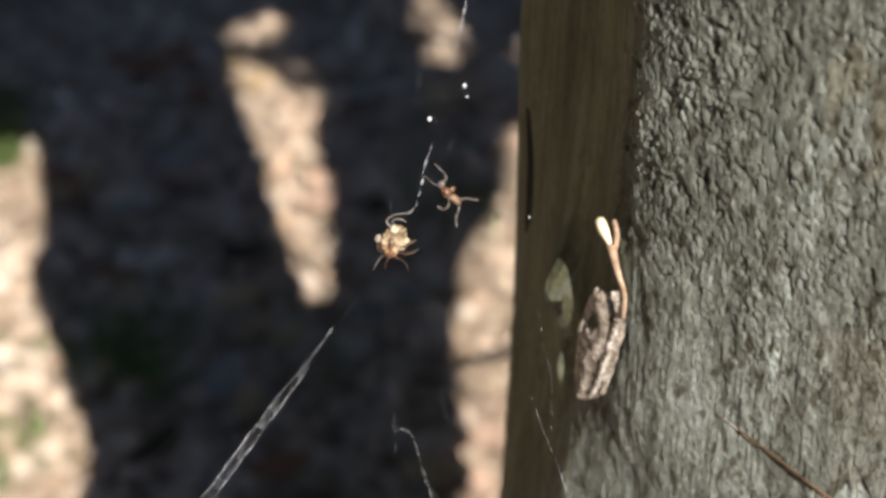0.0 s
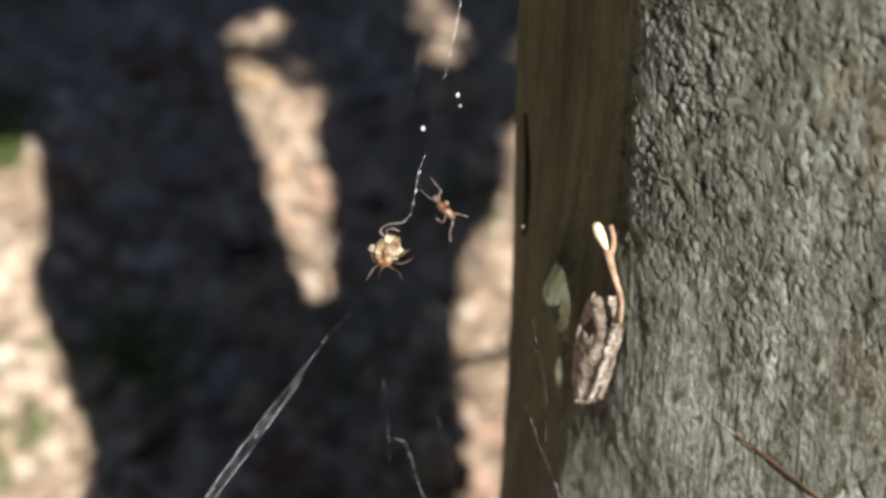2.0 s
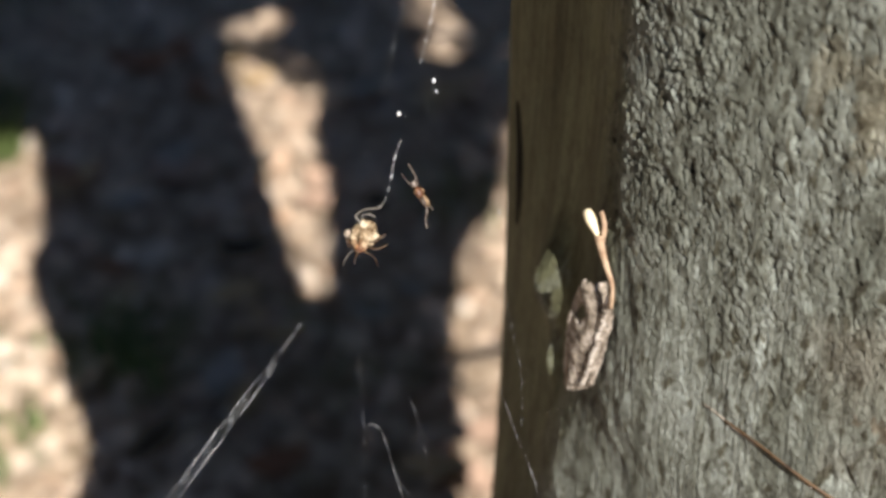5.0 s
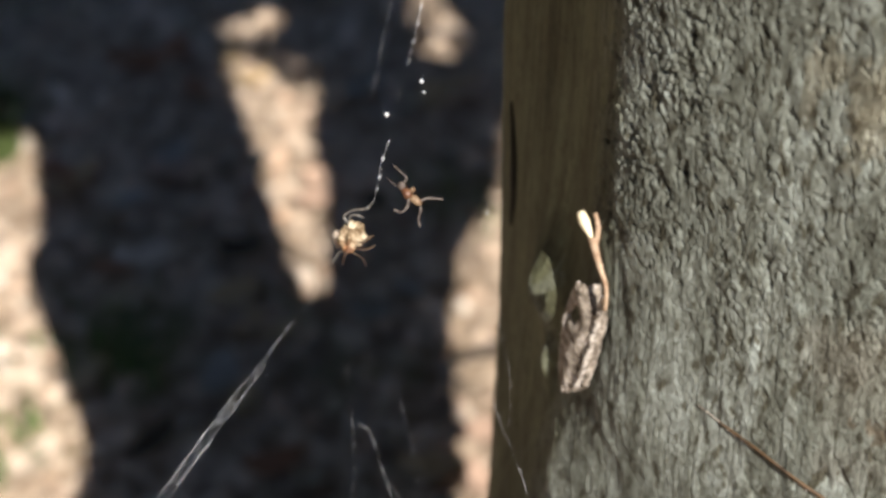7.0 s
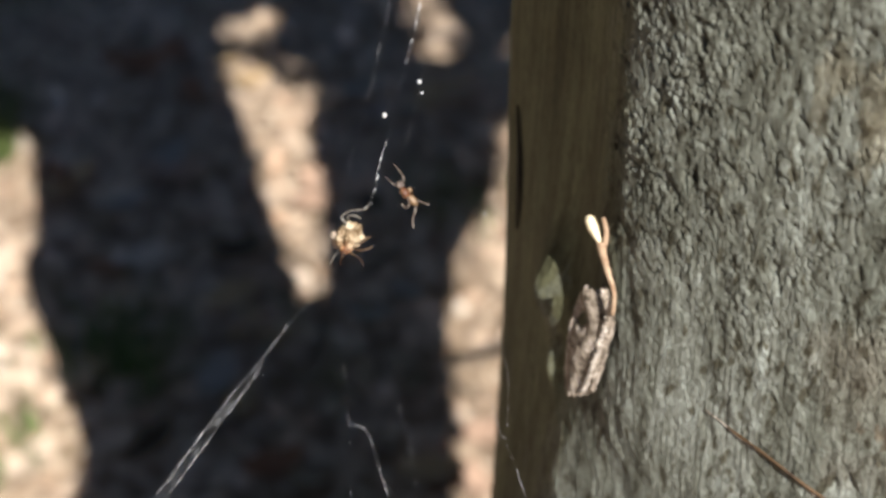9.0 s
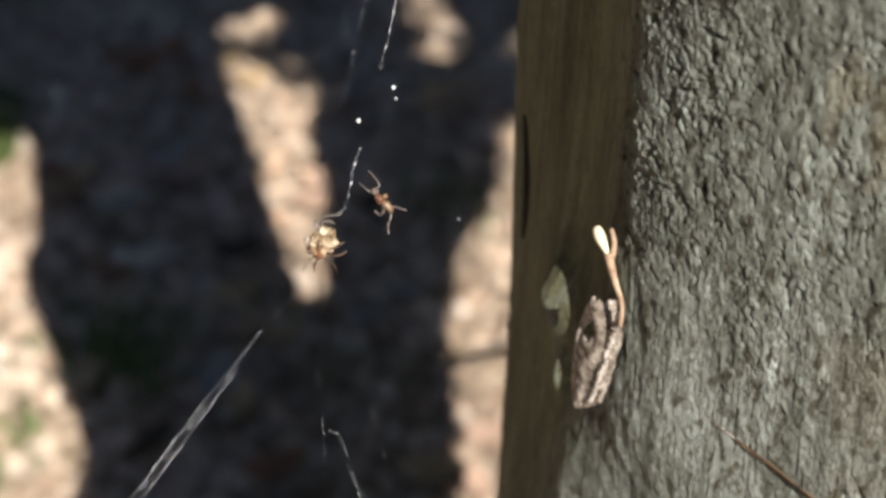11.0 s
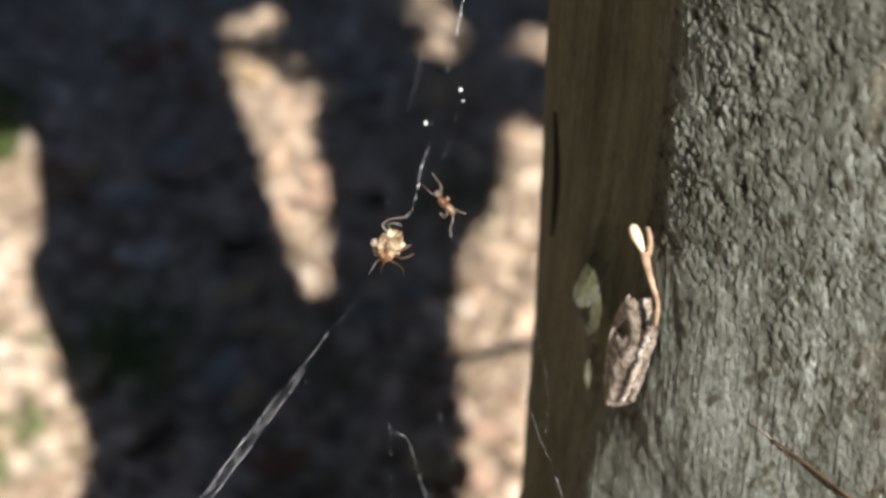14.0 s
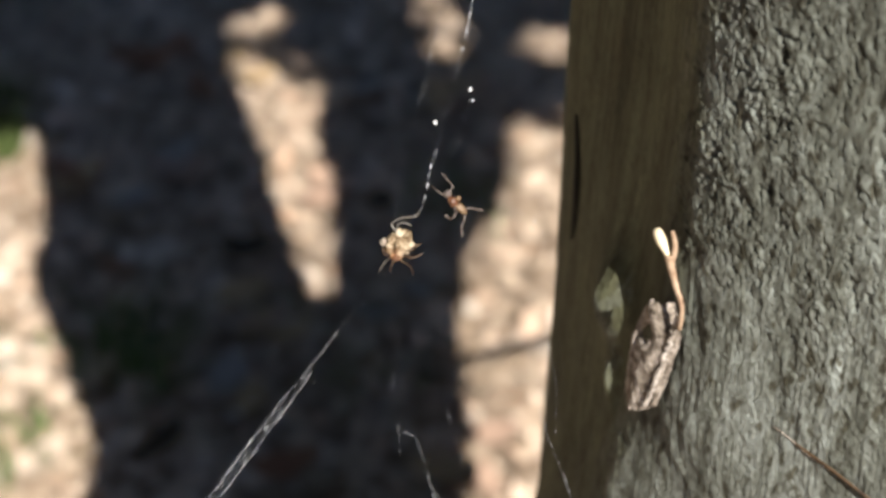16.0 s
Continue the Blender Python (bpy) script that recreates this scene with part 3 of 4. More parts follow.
def swelling(phi, z, at, height, wide, tall, amount):
    return amount * np.exp(-(((phi - radians(at)) * GIRTH) / wide) ** 2 - ((z - height) / tall) ** 2)


def trunk_surface(phi, z):
    h = bark_height(phi, z) + trunk_form(phi, z) + swelling(phi, z, 240, 0.82, 0.06, 0.085, 0.10)
    h = h + swelling(phi, z, 250.4, 1.077, 0.0126, 0.0215, 0.0132)         # knob that catches the sun
    h = h + swelling(phi, z, 249.0, 1.040, 0.005, 0.012, 0.0065)
    h = h - swelling(phi, z, 226.6, 1.172, 0.0022, 0.004, 0.0016) - swelling(phi, z, 227.6, 1.178, 0.0024, 0.005, 0.0014)        # pit
    h = h + swelling(phi, z, 205, 1.20, 0.02, 0.05, 0.002)
    cx, cy = trunk_centre(z)
    r = (trunk_radius(z) + h) * np.clip((4.3 - z) / 2.6, 0.12, 1.0)
    return cx + r * np.sin(phi), cy + r * np.cos(phi), z + 0 * phi


def on_trunk(phi, z, off=0.0):
    x, y, _ = trunk_surface(np.array([radians(phi)]), np.array([float(z)]))
    n = Vector((math.sin(radians(phi)), math.cos(radians(phi)), 0))
    return Vector((float(x[0]), float(y[0]), z)) + n * off


def build_tree():
    tree = new("tree")
    tagged(tree, "leaning grey-barked tree with rough bark and added, unseen green crown", "tree")
    phi = np.radians(np.concatenate([np.arange(190, 195, 0.5), np.arange(195, 271, 0.085), np.arange(271, 283, 0.2), np.arange(283, 550, 3.0)]))
    zs = np.concatenate([np.arange(-0.06, 0.86, 0.02), np.arange(0.86, 0.965, 0.0015), np.arange(0.965, 1.268, 0.00045), np.arange(1.268, 1.4, 0.004), np.arange(1.4, 4.2, 0.04)])
    gp, gz = np.meshgrid(phi, zs)
    x, y, z = trunk_surface(gp, gz)
    n, m = len(phi), len(zs)
    index = np.arange(n * m).reshape(m, n)
    a, b = index[:-1], index[1:]
    quads = np.stack([a, np.roll(a, -1, 1), np.roll(b, -1, 1), b], -1).reshape(-1, 4)[:, ::-1]
    me = bpy.data.meshes.new("trunk")
    me.vertices.add(n * m)
    me.vertices.foreach_set("co", np.stack([x, y, z], -1).ravel())
    me.loops.add(quads.size)
    me.loops.foreach_set("vertex_index", quads.ravel())
    me.polygons.add(len(quads))
    me.polygons.foreach_set("loop_start", np.arange(0, quads.size, 4))
    me.polygons.foreach_set("use_smooth", np.ones(len(quads), bool))
    me.update(calc_edges=True)
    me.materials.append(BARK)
    ob = new("trunk", me)
    ob.parent = tree

    def spot(aside, height, onward=0.0):
        base = AXIS + Vector((0, 0, height))
        return base + ASIDE * (aside - 0.028 * height) + ONWARD * onward

    # unseen limbs, added and shaped to throw the shade on the ground
    def shade_limb(line, radii):
        line = bent(line, 6)
        part("shade_limb", tube(bmesh.new(), line, taper(len(line), *radii), 14), BARK, tree)

    shade_limb([spot(0.0, 0.50), spot(0.13, 0.68), spot(0.300, 0.92), spot(0.424, 1.13), spot(0.515, 1.30), spot(0.592, 1.473), spot(0.690, 1.635), spot(0.80, 2.0), spot(0.85, 3.0), spot(0.9, 3.6)], (0.105, 0.06))
    shade_limb([spot(0.60, 1.26), spot(0.665, 1.335), spot(0.70, 1.40), spot(0.72, 1.50), spot(0.75, 1.64)], (0.055, 0.035))
    shade_limb([spot(0.395, 1.05), spot(0.532, 1.18), spot(0.685, 1.28), spot(0.785, 1.42), spot(0.80, 1.62), spot(0.9, 2.3)], (0.09, 0.05))
    shade_limb([spot(0.08, 0.60), spot(0.17, 0.80), spot(0.185, 0.95), spot(0.172, 1.08), spot(0.207, 1.20), spot(0.286, 1.43), spot(0.352, 1.62), spot(0.388, 1.80), spot(0.44, 2.3), spot(0.3, 3.2)], (0.095, 0.06))
    shade_limb([spot(0.30, 0.90), spot(0.55, 0.872), spot(0.75, 0.868), spot(1.0, 0.93)], (0.010, 0.007))
    shade_limb([spot(0.16, 0.84), spot(0.23, 0.95), spot(0.28, 1.055)], (0.07, 0.055))
    shade_limb([spot(0.25, 1.95), spot(0.0, 2.25), spot(-0.3, 2.5), spot(-0.6, 2.7)], (0.08, 0.02))
    shade_limb([spot(0.5, 2.3), spot(0.8, 2.7), spot(1.2, 3.0), spot(1.7, 3.3)], (0.08, 0.02))

    # unseen crown, added for shade; its uneven lower edge and gaps shape the sun patches
    rnd = random.Random(8)
    rows = []
    gaps = ((0.605, 2.43, 0.068, 0.05), (0.905, 2.10, 0.043, 0.055), (0.975, 2.23, 0.044, 0.058), (1.035, 2.35, 0.04, 0.056), (1.13, 1.985, 0.062, 0.062))
    rim_aside = (-2.0, -0.06, 0.05, 0.44, 0.47, 0.52, 0.55, 0.605, 0.635, 0.69, 0.74, 0.79, 0.86, 0.98, 1.3, 2.2)
    rim_far = (2.2, 2.175, 2.12, 2.24, 2.30, 2.255, 2.15, 1.99, 1.55, 1.49, 1.54, 1.60, 1.72, 1.63, 1.66, 1.55)
    slope = 1 / math.tan(SUN_HEIGHT)
    while len(rows) < 30000:
        out = Vector((rnd.gauss(0, 1), rnd.gauss(0, 1), rnd.gauss(0, 1))).normalized()
        reach = rnd.random() ** 0.4 * (1 + 0.3 * noise.noise(out * 2.3) + 0.12 * noise.noise(out * 6))
        aside, onward, height = 0.62 + 1.75 * out.x * reach, -0.25 + 1.6 * out.y * reach, 2.95 + 1.5 * out.z * reach
        far = onward + height * slope                 # how far its shade falls beyond the tree
        inside = far - float(np.interp(aside, rim_aside, rim_far)) - 0.03 * noise.noise((aside * 6, 0.3, height))
        if inside < 0 or (height < 1.75 and (aside < 0.6 or onward < -0.3)) or (far > 3.3 and rnd.random() < 0.5):
            continue
        hollow = min(math.hypot((aside - a) / w, (far - f) / l) for a, f, w, l in gaps) + 0.25 * noise.noise((aside * 14, far * 14, 1.7))
        if hollow < 1.1:
            continue
        small = inside < 0.1 or hollow < 2.0 or (0.5 < aside < 0.68 and far < 2.4)
        length = rnd.uniform(0.035, 0.06) if small else rnd.uniform(0.09, 0.15)
        rows.append((pose(*spot(aside, height, onward), rnd.uniform(-60, 60), rnd.uniform(-60, 60), rnd.uniform(0, 360)) @ pose(0, -length / 2, 0), length, length * rnd.uniform(0.45, 0.65), rnd.uniform(-0.3, 0.5)))
    crown = new("crown", scatter("crown", rows, FOLIAGE))
    crown.parent = tree
    tagged(crown, "unseen dense green foliage added to cast shade", kind="stuff")


build_tree()


# ---- small things on the bark ----
def build_twig():
    twig = new("broken_twig")
    tagged(twig, "small broken orange-brown twig with pale split end on bark", "twig")
    twig.matrix_basis = Matrix.Translation(on_trunk(237.5, 1.085))
    def at(phi, z, off):
        return on_trunk(phi, z) + Vector((math.sin(radians(phi)), math.cos(radians(phi)), 0)) * off - twig.matrix_basis.translation
    line = bent([at(233.4, 1.1040, 0.009), at(233.3, 1.1148, 0.0095), at(234.6, 1.1212, 0.0085), at(235.5, 1.1288, 0.0092), at(235.9, 1.1335, 0.0095)], 6)
    part("stalk", tube(bmesh.new(), line, [0.0010 + 0.0012 * (i / len(line)) ** 2 + 0.0002 * noise.noise((i * 0.6, 3, 3)) for i in range(len(line))], 8), STALK, twig)
    line = bent([at(237.0, 1.0560, 0.0044), at(236.3, 1.0720, 0.0052), at(235.4, 1.0900, 0.0064), at(234.4, 1.1020, 0.0076), at(233.6, 1.1110, 0.0088)], 6)
    part("stem", tube(bmesh.new(), line, [0.0013 + 0.0006 * noise.noise((i * 0.55, 8, 3)) for i in range(len(line))], 8), FLAP, twig, "weathered pale brown stem")
    tip = bent([at(235.8, 1.1310, 0.0096), at(236.6, 1.1345, 0.0102), at(237.6, 1.1376, 0.0106), at(238.6, 1.1404, 0.0106)], 6)
    ends = [i / (len(tip) - 1) for i in range(len(tip))]
    radii = [(0.0008 + 0.0015 * min(1, s / 0.6) ** 1.4) * math.sqrt(max(0.03, 1 - max(0, (s - 0.72) / 0.28) ** 2)) for s in ends]
    part("split_end", tube(bmesh.new(), tip, radii, 10), PALE_WOOD, twig, "pale fresh wood end")
    tip = bent([at(235.8, 1.1300, 0.0090), at(235.6, 1.1345, 0.0085), at(235.8, 1.1385, 0.0082), at(236.6, 1.1425, 0.0078)], 5)
    part("split_end", tube(bmesh.new(), tip, taper(len(tip), 0.0016, 0.0009), 8), STALK, twig, "orange-brown splinter")


def build_flap():
    """A loose, hollow flake of bark, standing off the trunk at its left edge."""
    rows, columns = 44, 22
    front, back = [], []
    for j in range(rows + 1):
        s = j / rows
        level = 1.0465 + 0.0625 * s
        z = level
        left = float(np.interp(z, (1.042, 1.054, 1.069, 1.0886, 1.1085), (240.2, 241.5, 241.5, 240.6, 238.0)))
        right = float(np.interp(z, (1.043, 1.052, 1.073, 1.0958, 1.109), (237.9, 237.0, 235.5, 234.2, 236.0)))
        for i in range(columns + 1):
            t = i / columns
            z = level + 0.006 * (1 - t) * (1 - s) ** 3
            phi = right + (left - right) * t
            ragged = 0.0016 * noise.noise((i * 0.45, j * 0.02, 3.1)) * (1 if j in (0, rows) else 0.3)
            hollow = -0.0015 * math.exp(-((t - 0.6) / 0.26) ** 2 - ((s - 0.72) / 0.16) ** 2)
            off = 0.0035 + 0.004 * math.sin(math.pi * t) + 0.0065 * t + hollow + 0.0009 * noise.noise((i * 0.33, j * 0.3, 0.4)) + 0.0007 * noise.noise((i * 0.9, j * 0.8, 7.0))
            n = Vector((math.sin(radians(phi)), math.cos(radians(phi)), 0))
            base = Vector((*trunk_centre(z), z)) + n * (GIRTH + 0.001 + float(trunk_form(radians(phi), z)))
            front.append(base + n * off + Vector((0, 0, ragged)))
            back.append(base + n * (off - 0.0016) + Vector((0, 0, ragged)))
    w = columns + 1
    k = len(front)
    faces, edges = [], {}
    for j in range(rows):
        for i in range(columns):
            hole = (((i + 0.5) / columns - 0.66) / 0.15) ** 2 + (((j + 0.5) / rows - 0.72) / 0.10) ** 2
            if hole + 0.4 * noise.noise((i * 0.5, j * 0.5, 2.2)) < 1:
                continue
            a = j * w + i
            ring = (a, a + 1, a + w + 1, a + w)
            faces += [ring, tuple(k + v for v in ring[::-1])]
            for e in zip(ring, ring[1:] + ring[:1]):
                edges[frozenset(e)] = None if frozenset(e) in edges else e
    for e in edges.values():
        if e:
            faces.append((e[1], e[0], k + e[0], k + e[1]))
    flake = tagged(new("bark_flake"), "loose pale brown crumpled bark flake on trunk", "bark flake")
    plate = new("plate", mesh_of("plate", front + back, faces, FLAP))
    plate.parent = flake
    line = bent([on_trunk(240.4, 1.046, 0.0090), on_trunk(241.2, 1.0540, 0.0100), on_trunk(241.0, 1.0694, 0.0108), on_trunk(240.1, 1.0886, 0.0108), on_trunk(238.1, 1.1075, 0.0096)], 6)
    line = [p + Vector((noise.noise((i * 0.7, 1, 1)), noise.noise((i * 0.7, 4, 1)), 0)) * 0.0009 for i, p in enumerate(line)]
    part("curled_rim", tube(bmesh.new(), line, [0.0010 + 0.0006 * noise.noise((i * 0.8, 2, 2)) for i in range(len(line))], 7), RIM, flake, "pale curled edge")
    line = bent([on_trunk(234.5, 1.1025, 0.0072), on_trunk(235.0, 1.0930, 0.0068), on_trunk(235.7, 1.0840, 0.0070), on_trunk(236.2, 1.0740, 0.0074), on_trunk(236.9, 1.0640, 0.0077), on_trunk(237.7, 1.0560, 0.0076)], 6)
    line = [p + Vector((noise.noise((i * 0.6, 7, 1)), noise.noise((i * 0.6, 3, 5)), 0)) * 0.0010 for i, p in enumerate(line)]
    part("ridge", tube(bmesh.new(), line, [0.0013 + 0.0007 * noise.noise((i * 0.7, 5, 2)) for i in range(len(line))], 7), RIM, flake, "pale knotted ridge")


def build_needle():
    line = bent([on_trunk(218.2, 1.0715, 0.0003), on_trunk(217.4, 1.0706, 0.0006), on_trunk(213.8, 1.0674, 0.001), on_trunk(208.3, 1.0604, 0.001), on_trunk(203.8, 1.0535, 0.0008)], 6)
    ob = new("dry_needle")
    tagged(ob, "thin dry brown conifer needle caught on bark", "needle")
    part("shaft", tube(bmesh.new(), line, taper(len(line), 0.0004, 0.0008), 6), NEEDLE, ob)
    line = bent([on_trunk(221.4, 1.0748, 0.0003), on_trunk(219.0, 1.0722, 0.0005), on_trunk(216.4, 1.0688, 0.0006), on_trunk(211.2, 1.0628, 0.0006), on_trunk(206.6, 1.0562, 0.0005)], 6)
    part("sheath", tube(bmesh.new(), line, taper(len(line), 0.0002, 0.0005), 6), FLAP, ob, "pale tan split sheath")


def build_crack():
    """A dark, narrow split near the trunk's side."""
    line = bent([on_trunk(267.0, 1.137, 0.0), on_trunk(265.4, 1.122, 0.0003), on_trunk(264.8, 1.105, 0.0004), on_trunk(265.0, 1.088, 0.0003), on_trunk(265.9, 1.074, 0.0)], 6)
    radii = [0.0006 + 0.0014 * math.sin(math.pi * i / (len(line) - 1)) ** 0.6 for i in range(len(line))]
    me = bpy.data.meshes.new("bark_crack")
    bm = tube(bmesh.new(), line, radii, 6)
    bm.to_mesh(me), bm.free()
    me.materials.append(CREVICE)
    ob = tagged(new("bark_crack", me), "dark narrow split in grey bark", "bark crack")


build_twig()
build_flap()
build_needle()
build_crack()

# ---- the web and what hangs in it ----
# The web's own space: x and y across it in millimetres, z towards the viewer, origin at the spider.
MM = 0.00108


def mm(points):
    return [(x * MM, y * MM, (z[0] if z else 0) * MM) for x, y, *z in points]


def thread(web, points, radius, mat=THIN_SILK, wave=0.0, name="thread", label=""):
    line = bent(mm(points), 24)
    if wave:
        line = [p + Vector((noise.noise((i * 0.3, 0, radius * 1e4)), noise.noise((i * 0.27, 5, 0)), noise.noise((i * 0.23, 0, 9)))) * wave * MM for i, p in enumerate(line)]
    # thick and almost bare stretches, shaped to stand in for short glints on silk
    uneven = [radius * MM * (0.14 + 1.1 * max(0.0, noise.noise((p.x * 90, p.y * 90, radius * 40)) + 0.15) + 2.2 * max(0.0, noise.noise((p.x * 420, p.y * 420, radius * 70)) - 0.05)) for p in line]
    return part(name, tube(bmesh.new(), line, uneven, 5), mat, web, label)


def build_web():
    web = new("spider_web")
    tagged(web, "loose white spider silk threads with small beads", "spider web")
    # from the spider upwards
    # the band turns from grey to white, painting in the sun's glint higher up
    thread(web, [(3, 9, 0), (7.2, 11, 0), (8.6, 14, 0), (10.2, 20, 0)], 0.17, THIN_SILK, 0.8, "silk_band", "thick white silk")
    thread(web, [(10.2, 20, 0), (11.0, 25, 0), (12.2, 30, 0), (13.8, 34, 0)], 0.26, SILK, 0.6, "silk_band", "thick white silk")
    thread(web, [(13.8, 34, 0), (16.5, 48, -0.5), (20.4, 61, -1)], 0.012, wave=0.2)
    thread(web, [(20.4, 61, -1), (23.0, 72, -1.5), (25.5, 84, -2), (32, 125, -4)], 0.11, SILK, 0.35, "silk_band", "thick white silk")
    thread(web, [(6.5, 47, 0), (8.8, 58, 0), (11.0, 68, 0), (14.5, 84, 0), (22, 125, 0)], 0.036, wave=0.3)
    thread(web, [(8.2, 52, 0), (10.4, 60, 0.5), (11.4, 68, 0.5), (15.2, 84, 0)], 0.026, wave=0.5)
    thread(web, [(6.5, 47, 0), (3.5, 36, 0), (0, 24, 0), (-1.0, 9, 0)], 0.011)
    thread(web, [(25.5, 54, 0), (23.0, 42, 0), (20.0, 33, 0), (15.0, 25, 0)], 0.026, wave=0.3)
    thread(web, [(25.5, 54, 0), (27.2, 62, 0), (29.5, 84, 0), (34, 125, 0)], 0.007)
    # the sheet towards the lower left
    thread(web, [(-3, -9, 0), (-11, -20, 1), (-21, -31, 2)], 0.03)
    thread(web, [(-21, -31, 2), (-32.2, -46, 3), (-44, -60, 4), (-69, -94.5, 7), (-91.2, -124, 10)], 0.085, SILK, 0.35)
    thread(web, [(-29.5, -45, 3), (-42.6, -63.5, 4), (-65.2, -94.5, 7), (-87.5, -125, 10)], 0.085, SILK, 0.35)
    rnd = random.Random(5)
    for i in range(120):
        s = rnd.random() ** 0.8
        a = Vector((-29 - 43 * s, -40 - 57 * s, 3 + 4 * s))
        b = Vector((-31 - 37.5 * s, -47 - 51 * s, 3 + 4 * s)) + Vector((-0.5, -0.8, 0)) * rnd.uniform(-1, 5)
        thread(web, [tuple(a), tuple((a + b) / 2 + Vector((rnd.gauss(0, 0.4), rnd.gauss(0, 0.4), 0.2))), tuple(b)], 0.021, name="fibre")
    thread(web, [(-33, -47.5, 3), (-30.5, -48.7, 3.5), (-28.5, -48.9, 4)], 0.03, SILK, 0.35)
    # the lower threads with the hooked strand
    thread(web, [(-1.5, -46, 0), (0, -56, 0), (0.6, -66, 0), (1.0, -68, 0)], 0.026, wave=0.3)
    thread(web, [(1.0, -68, 0), (4.5, -67.5, 0), (7.5, -70.5, 0), (10.5, -80, 0), (14, -91, 0), (24, -120, 0)], 0.075, THIN_SILK, 0.6)
    thread(web, [(9, -78, 0.5), (12.5, -86, 0.5), (18, -94, 0.5), (26, -112, 0)], 0.03, wave=0.6)
    thread(web, [(1.0, -68, 0), (1.2, -80, 0), (1.0, -93, 0), (0, -120, 0)], 0.016, wave=0.3)
    thread(web, [(16, -52, 1), (20, -66, 1), (23, -77, 1), (24, -90, 1), (27, -120, 1)], 0.028, wave=0.3)
    thread(web, [(2, -12, 0), (1, -28, 0), (-1.5, -46, 0)], 0.010)
    # strands in front of the trunk
    thread(web, [(52, -24, -4), (54.5, -38, -4), (57, -50, -4), (57, -68, -4)], 0.045, wave=0.5)
    thread(web, [(50, -56, -4), (54, -68, -4), (59, -80, -4), (63, -92, -4), (70, -118, -4)], 0.075, THIN_SILK, 0.6)
    for x, y, r in ((12.9, 43.3, 0.75), (25.3, 55.2, 0.72), (26.2, 51.3, 0.42), (48.6, 8.4, 0.32)):
        part("silk_bead", lump(bmesh.new(), (x * MM, y * MM, 0), (r * MM, r * 1.2 * MM, r * MM), 0.3, level=2), SILK, web, "small bright white bead")
    return web


def leg(parent, points, thick, thin, mat=LEG):
    line = bent(mm(points), 5)
    radii = [0.7 * (thick + (thin - thick) * i / (len(line) - 1)) * MM * (1 + 0.22 * math.cos(i * 2 * math.pi / 5)) for i in range(len(line))]
    part("leg", tube(bmesh.new(), line, radii, 7), mat, parent)


def build_spider():
    spider = new("spider")
    tagged(spider, "small tan orb spider with banded legs hanging in silk", "spider")
    bm = lump(bmesh.new(), (0.3 * MM, 0.0 * MM, 0), (4.2 * MM, 5.2 * MM, 4.0 * MM), 0.42, 2.4, 2.0, Matrix.Rotation(-0.6, 3, "Z"), level=5)
    for v in bm.verts:                                                    # humps and tufts on the back
        n = v.co.normalized()
        v.co *= 1 + 0.18 * noise.noise(n * 3.4 + Vector((3, 1, 2))) + 0.035 * noise.noise(n * 8)
    part("abdomen", bm, ABDOMEN, spider)
    part("tubercle", lump(bmesh.new(), (-5.0 * MM, 0.7 * MM, 1.6 * MM), (1.3 * MM, 1.5 * MM, 1.3 * MM), 0.35, 2.0, 4.0), CREAM, spider, "pale cream knob")
    part("head", lump(bmesh.new(), (-0.8 * MM, -4.6 * MM, 0.2 * MM), (2.2 * MM, 1.6 * MM, 1.9 * MM), 0.3, 2.5, 1.0), HUSK, spider, "red-brown head and thorax")
    leg(spider, [(-0.6, 4.6, 1.0), (-2.2, 7.0, 1.4), (0.4, 9.0, 1.0), (4.0, 9.6, 0.6), (6.2, 9.9, 0.3), (7.5, 12.0, 0)], 0.62, 0.36)
    leg(spider, [(1.0, 4.6, 0.8), (-0.2, 6.8, 1.5), (2.2, 7.6, 1.2), (4.6, 6.6, 1.0)], 0.6, 0.36)
    leg(spider, [(2, -2.5, 1.5), (5.0, -2.0, 2), (6.8, -0.6, 1), (8.4, 0.4, 0)], 0.6, 0.28, AMBER_LEG)
    leg(spider, [(2, -4, 1), (4.6, -4.8, 2), (7.0, -4.3, 1), (8.8, -3.2, 0)], 0.65, 0.3, AMBER_LEG)
    leg(spider, [(1.2, -6, 1), (3.2, -6.9, 2), (4.8, -8.4, 1), (5.6, -11.0, 0)], 0.5, 0.24, AMBER_LEG)
    leg(spider, [(-1.2, -5.6, 1), (-2.0, -7.2, 1.6), (-2.6, -8.6, 1), (-2.5, -10.2, 0)], 0.5, 0.3, AMBER_LEG)
    leg(spider, [(-2.2, -5.0, 0), (-4.2, -6.0, 0), (-6.0, -8.6, -0.5), (-7.0, -10.6, -1)], 0.42, 0.2)
    leg(spider, [(-2, -4, 0), (-4.6, -3.8, 0.5), (-5.4, -2.0, 0.5), (-5.2, 0.0, 1)], 0.5, 0.3, AMBER_LEG)
    return spider


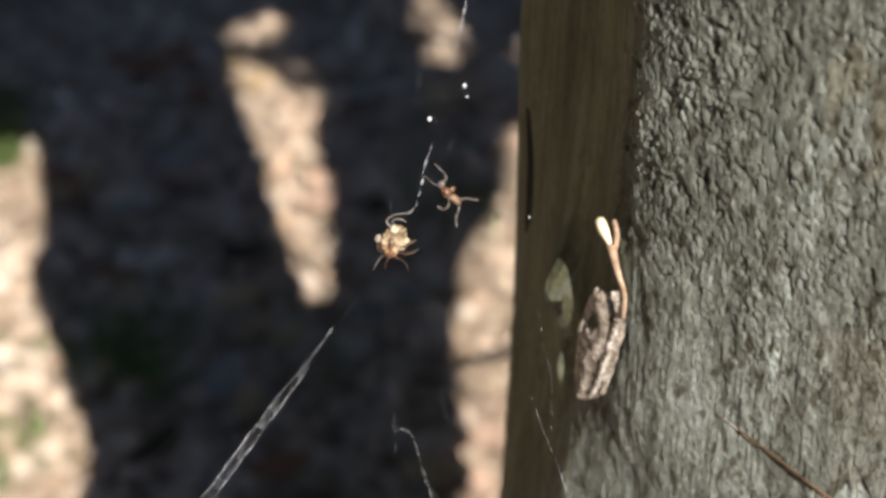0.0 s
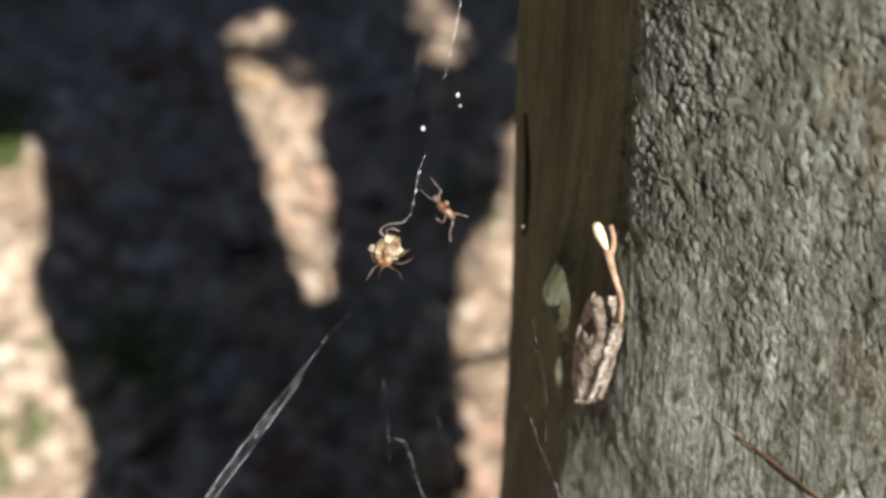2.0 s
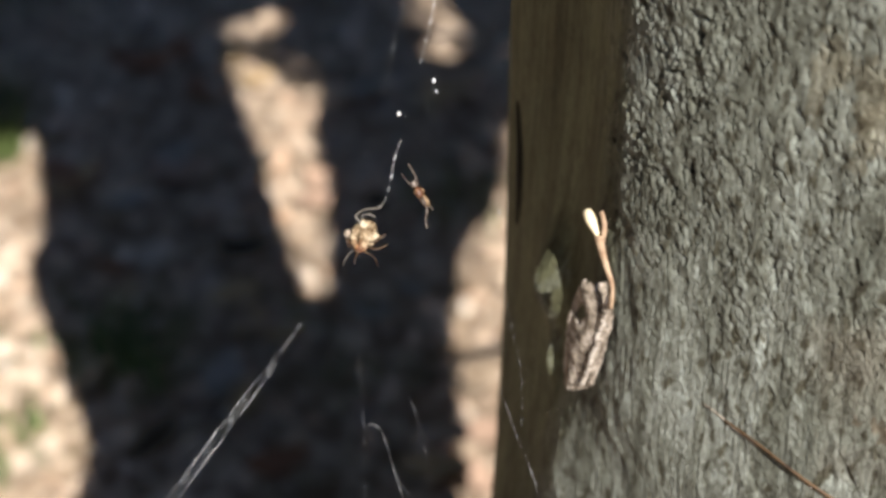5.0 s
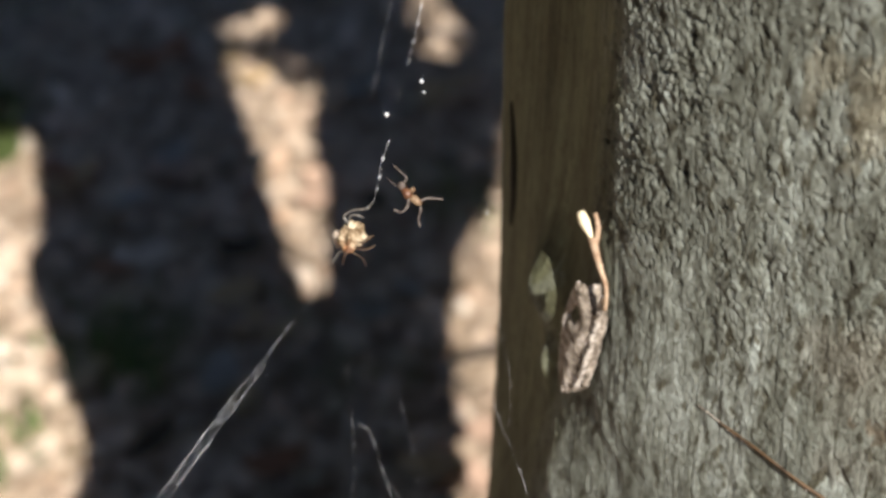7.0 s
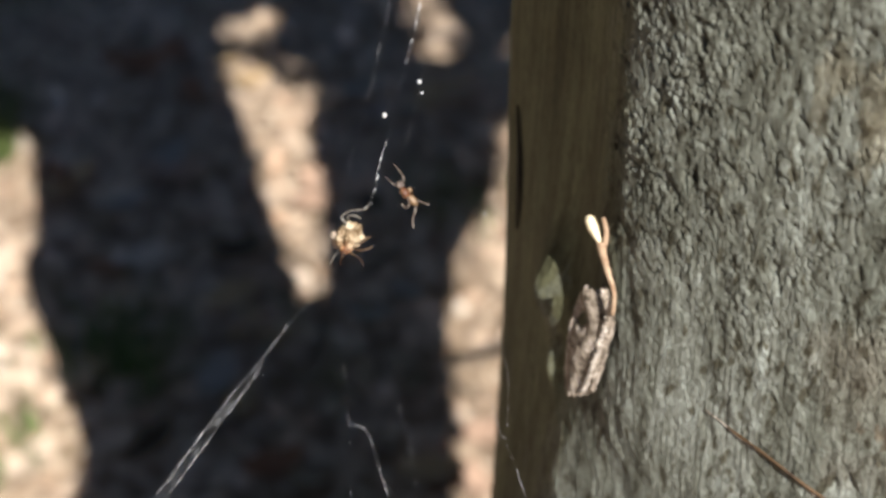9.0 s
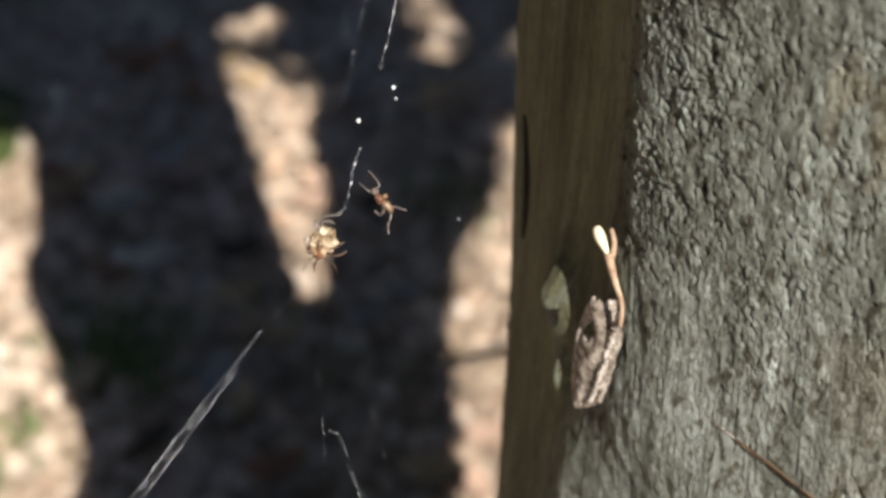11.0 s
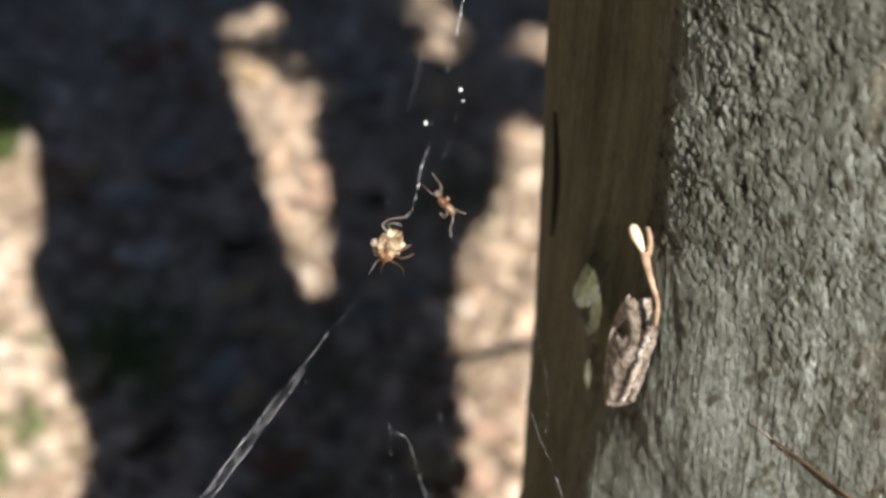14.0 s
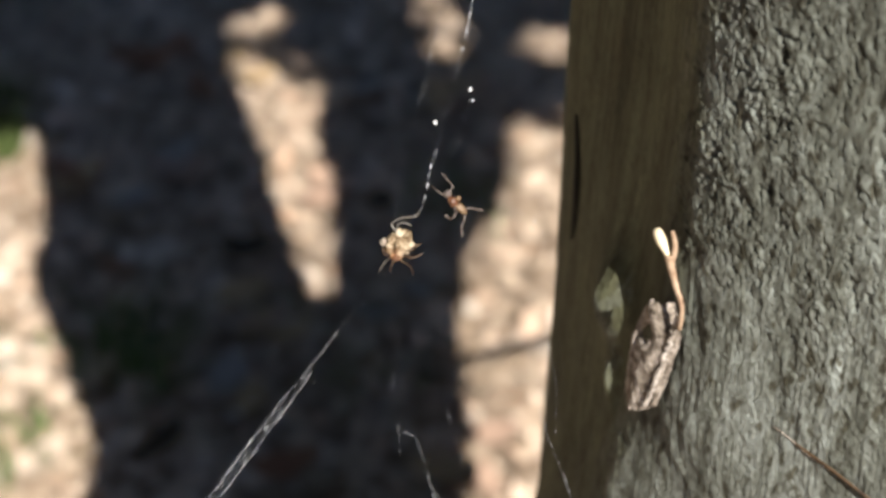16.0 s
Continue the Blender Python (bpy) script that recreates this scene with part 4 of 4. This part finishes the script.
def build_prey():
    """An insect's empty skin; its own origin lies in the middle of its body, y upwards."""
    prey = new("insect_husk")
    tagged(prey, "dried red-brown insect husk dangling beside the spider", "insect")
    part("head", lump(bmesh.new(), (-2.7 * MM, 3.2 * MM, 0), (1.35 * MM, 1.35 * MM, 1.3 * MM), 0.3, 2.0, 1.0), HUSK_LEG, prey, "pale rounded head")
    part("thorax", lump(bmesh.new(), (-0.6 * MM, 0.4 * MM, 0), (1.5 * MM, 2.3 * MM, 1.4 * MM), 0.5, 2.5, 3.0, Matrix.Rotation(0.8, 3, "Z")), HUSK, prey)
    part("wing_stub", lump(bmesh.new(), (1.3 * MM, 1.6 * MM, 0.8 * MM), (0.8 * MM, 1.1 * MM, 0.7 * MM), 0.4, 2.5, 9.0), TAN_HUSK, prey, "tan stub of a wing")
    part("abdomen", lump(bmesh.new(), (2.3 * MM, -1.7 * MM, 0.2 * MM), (1.35 * MM, 2.6 * MM, 1.4 * MM), 0.5, 3.0, 6.0, Matrix.Rotation(0.9, 3, "Z")), TAN_HUSK, prey, "tan empty abdomen")
    for line, thick in (([(-2.2, 3.8, 0), (-1.0, 5.9, 0.6), (-3.4, 8.2, 1), (-5.7, 10.2, 1)], 0.45), ([(-3.0, 3.0, -0.5), (-4.8, 3.2, -1), (-6.6, 4.6, -1.4), (-8.3, 6.0, -1.5)], 0.36),
                        ([(-0.1, -1.4, 0.5), (-0.5, -4.6, 1.2), (-2.6, -6.3, 1.6), (-5.0, -5.4, 2)], 0.66), ([(3.6, -2.3, 0), (6.6, -1.0, -0.5), (9.2, -1.0, -1), (12.0, -1.1, -1)], 0.5),
                        ([(4.0, -3.0, 0), (4.4, -5.6, -1), (3.7, -8.0, -1.8), (4.3, -11.2, -2.5)], 0.5)):
        leg(prey, line, thick, 0.7 * thick, HUSK_LEG)
    return prey


WEB, SPIDER, PREY = build_web(), build_spider(), build_prey()


def motions():
    """The air swings the web; the husk also rolls about its own length."""
    walk(WEB, WEB_ROWS)
    walk(SPIDER, WEB_ROWS)
    upright = WEB_ROWS[0][1].to_3x3().to_4x4()
    walk(PREY, [(t, Matrix.Translation((x, y, z)) @ upright @ Matrix.Translation((2.0 * MM, -2.2 * MM, 0)) @ Matrix.Rotation(radians(spin), 4, Vector((0.42, -0.91, 0.0))) @ pose(0.3 * MM, 0, 0, 0, 0, -2)) for (t, x, y, z), spin in zip(PREY_ROWS, PREY_SPIN)])


motions()
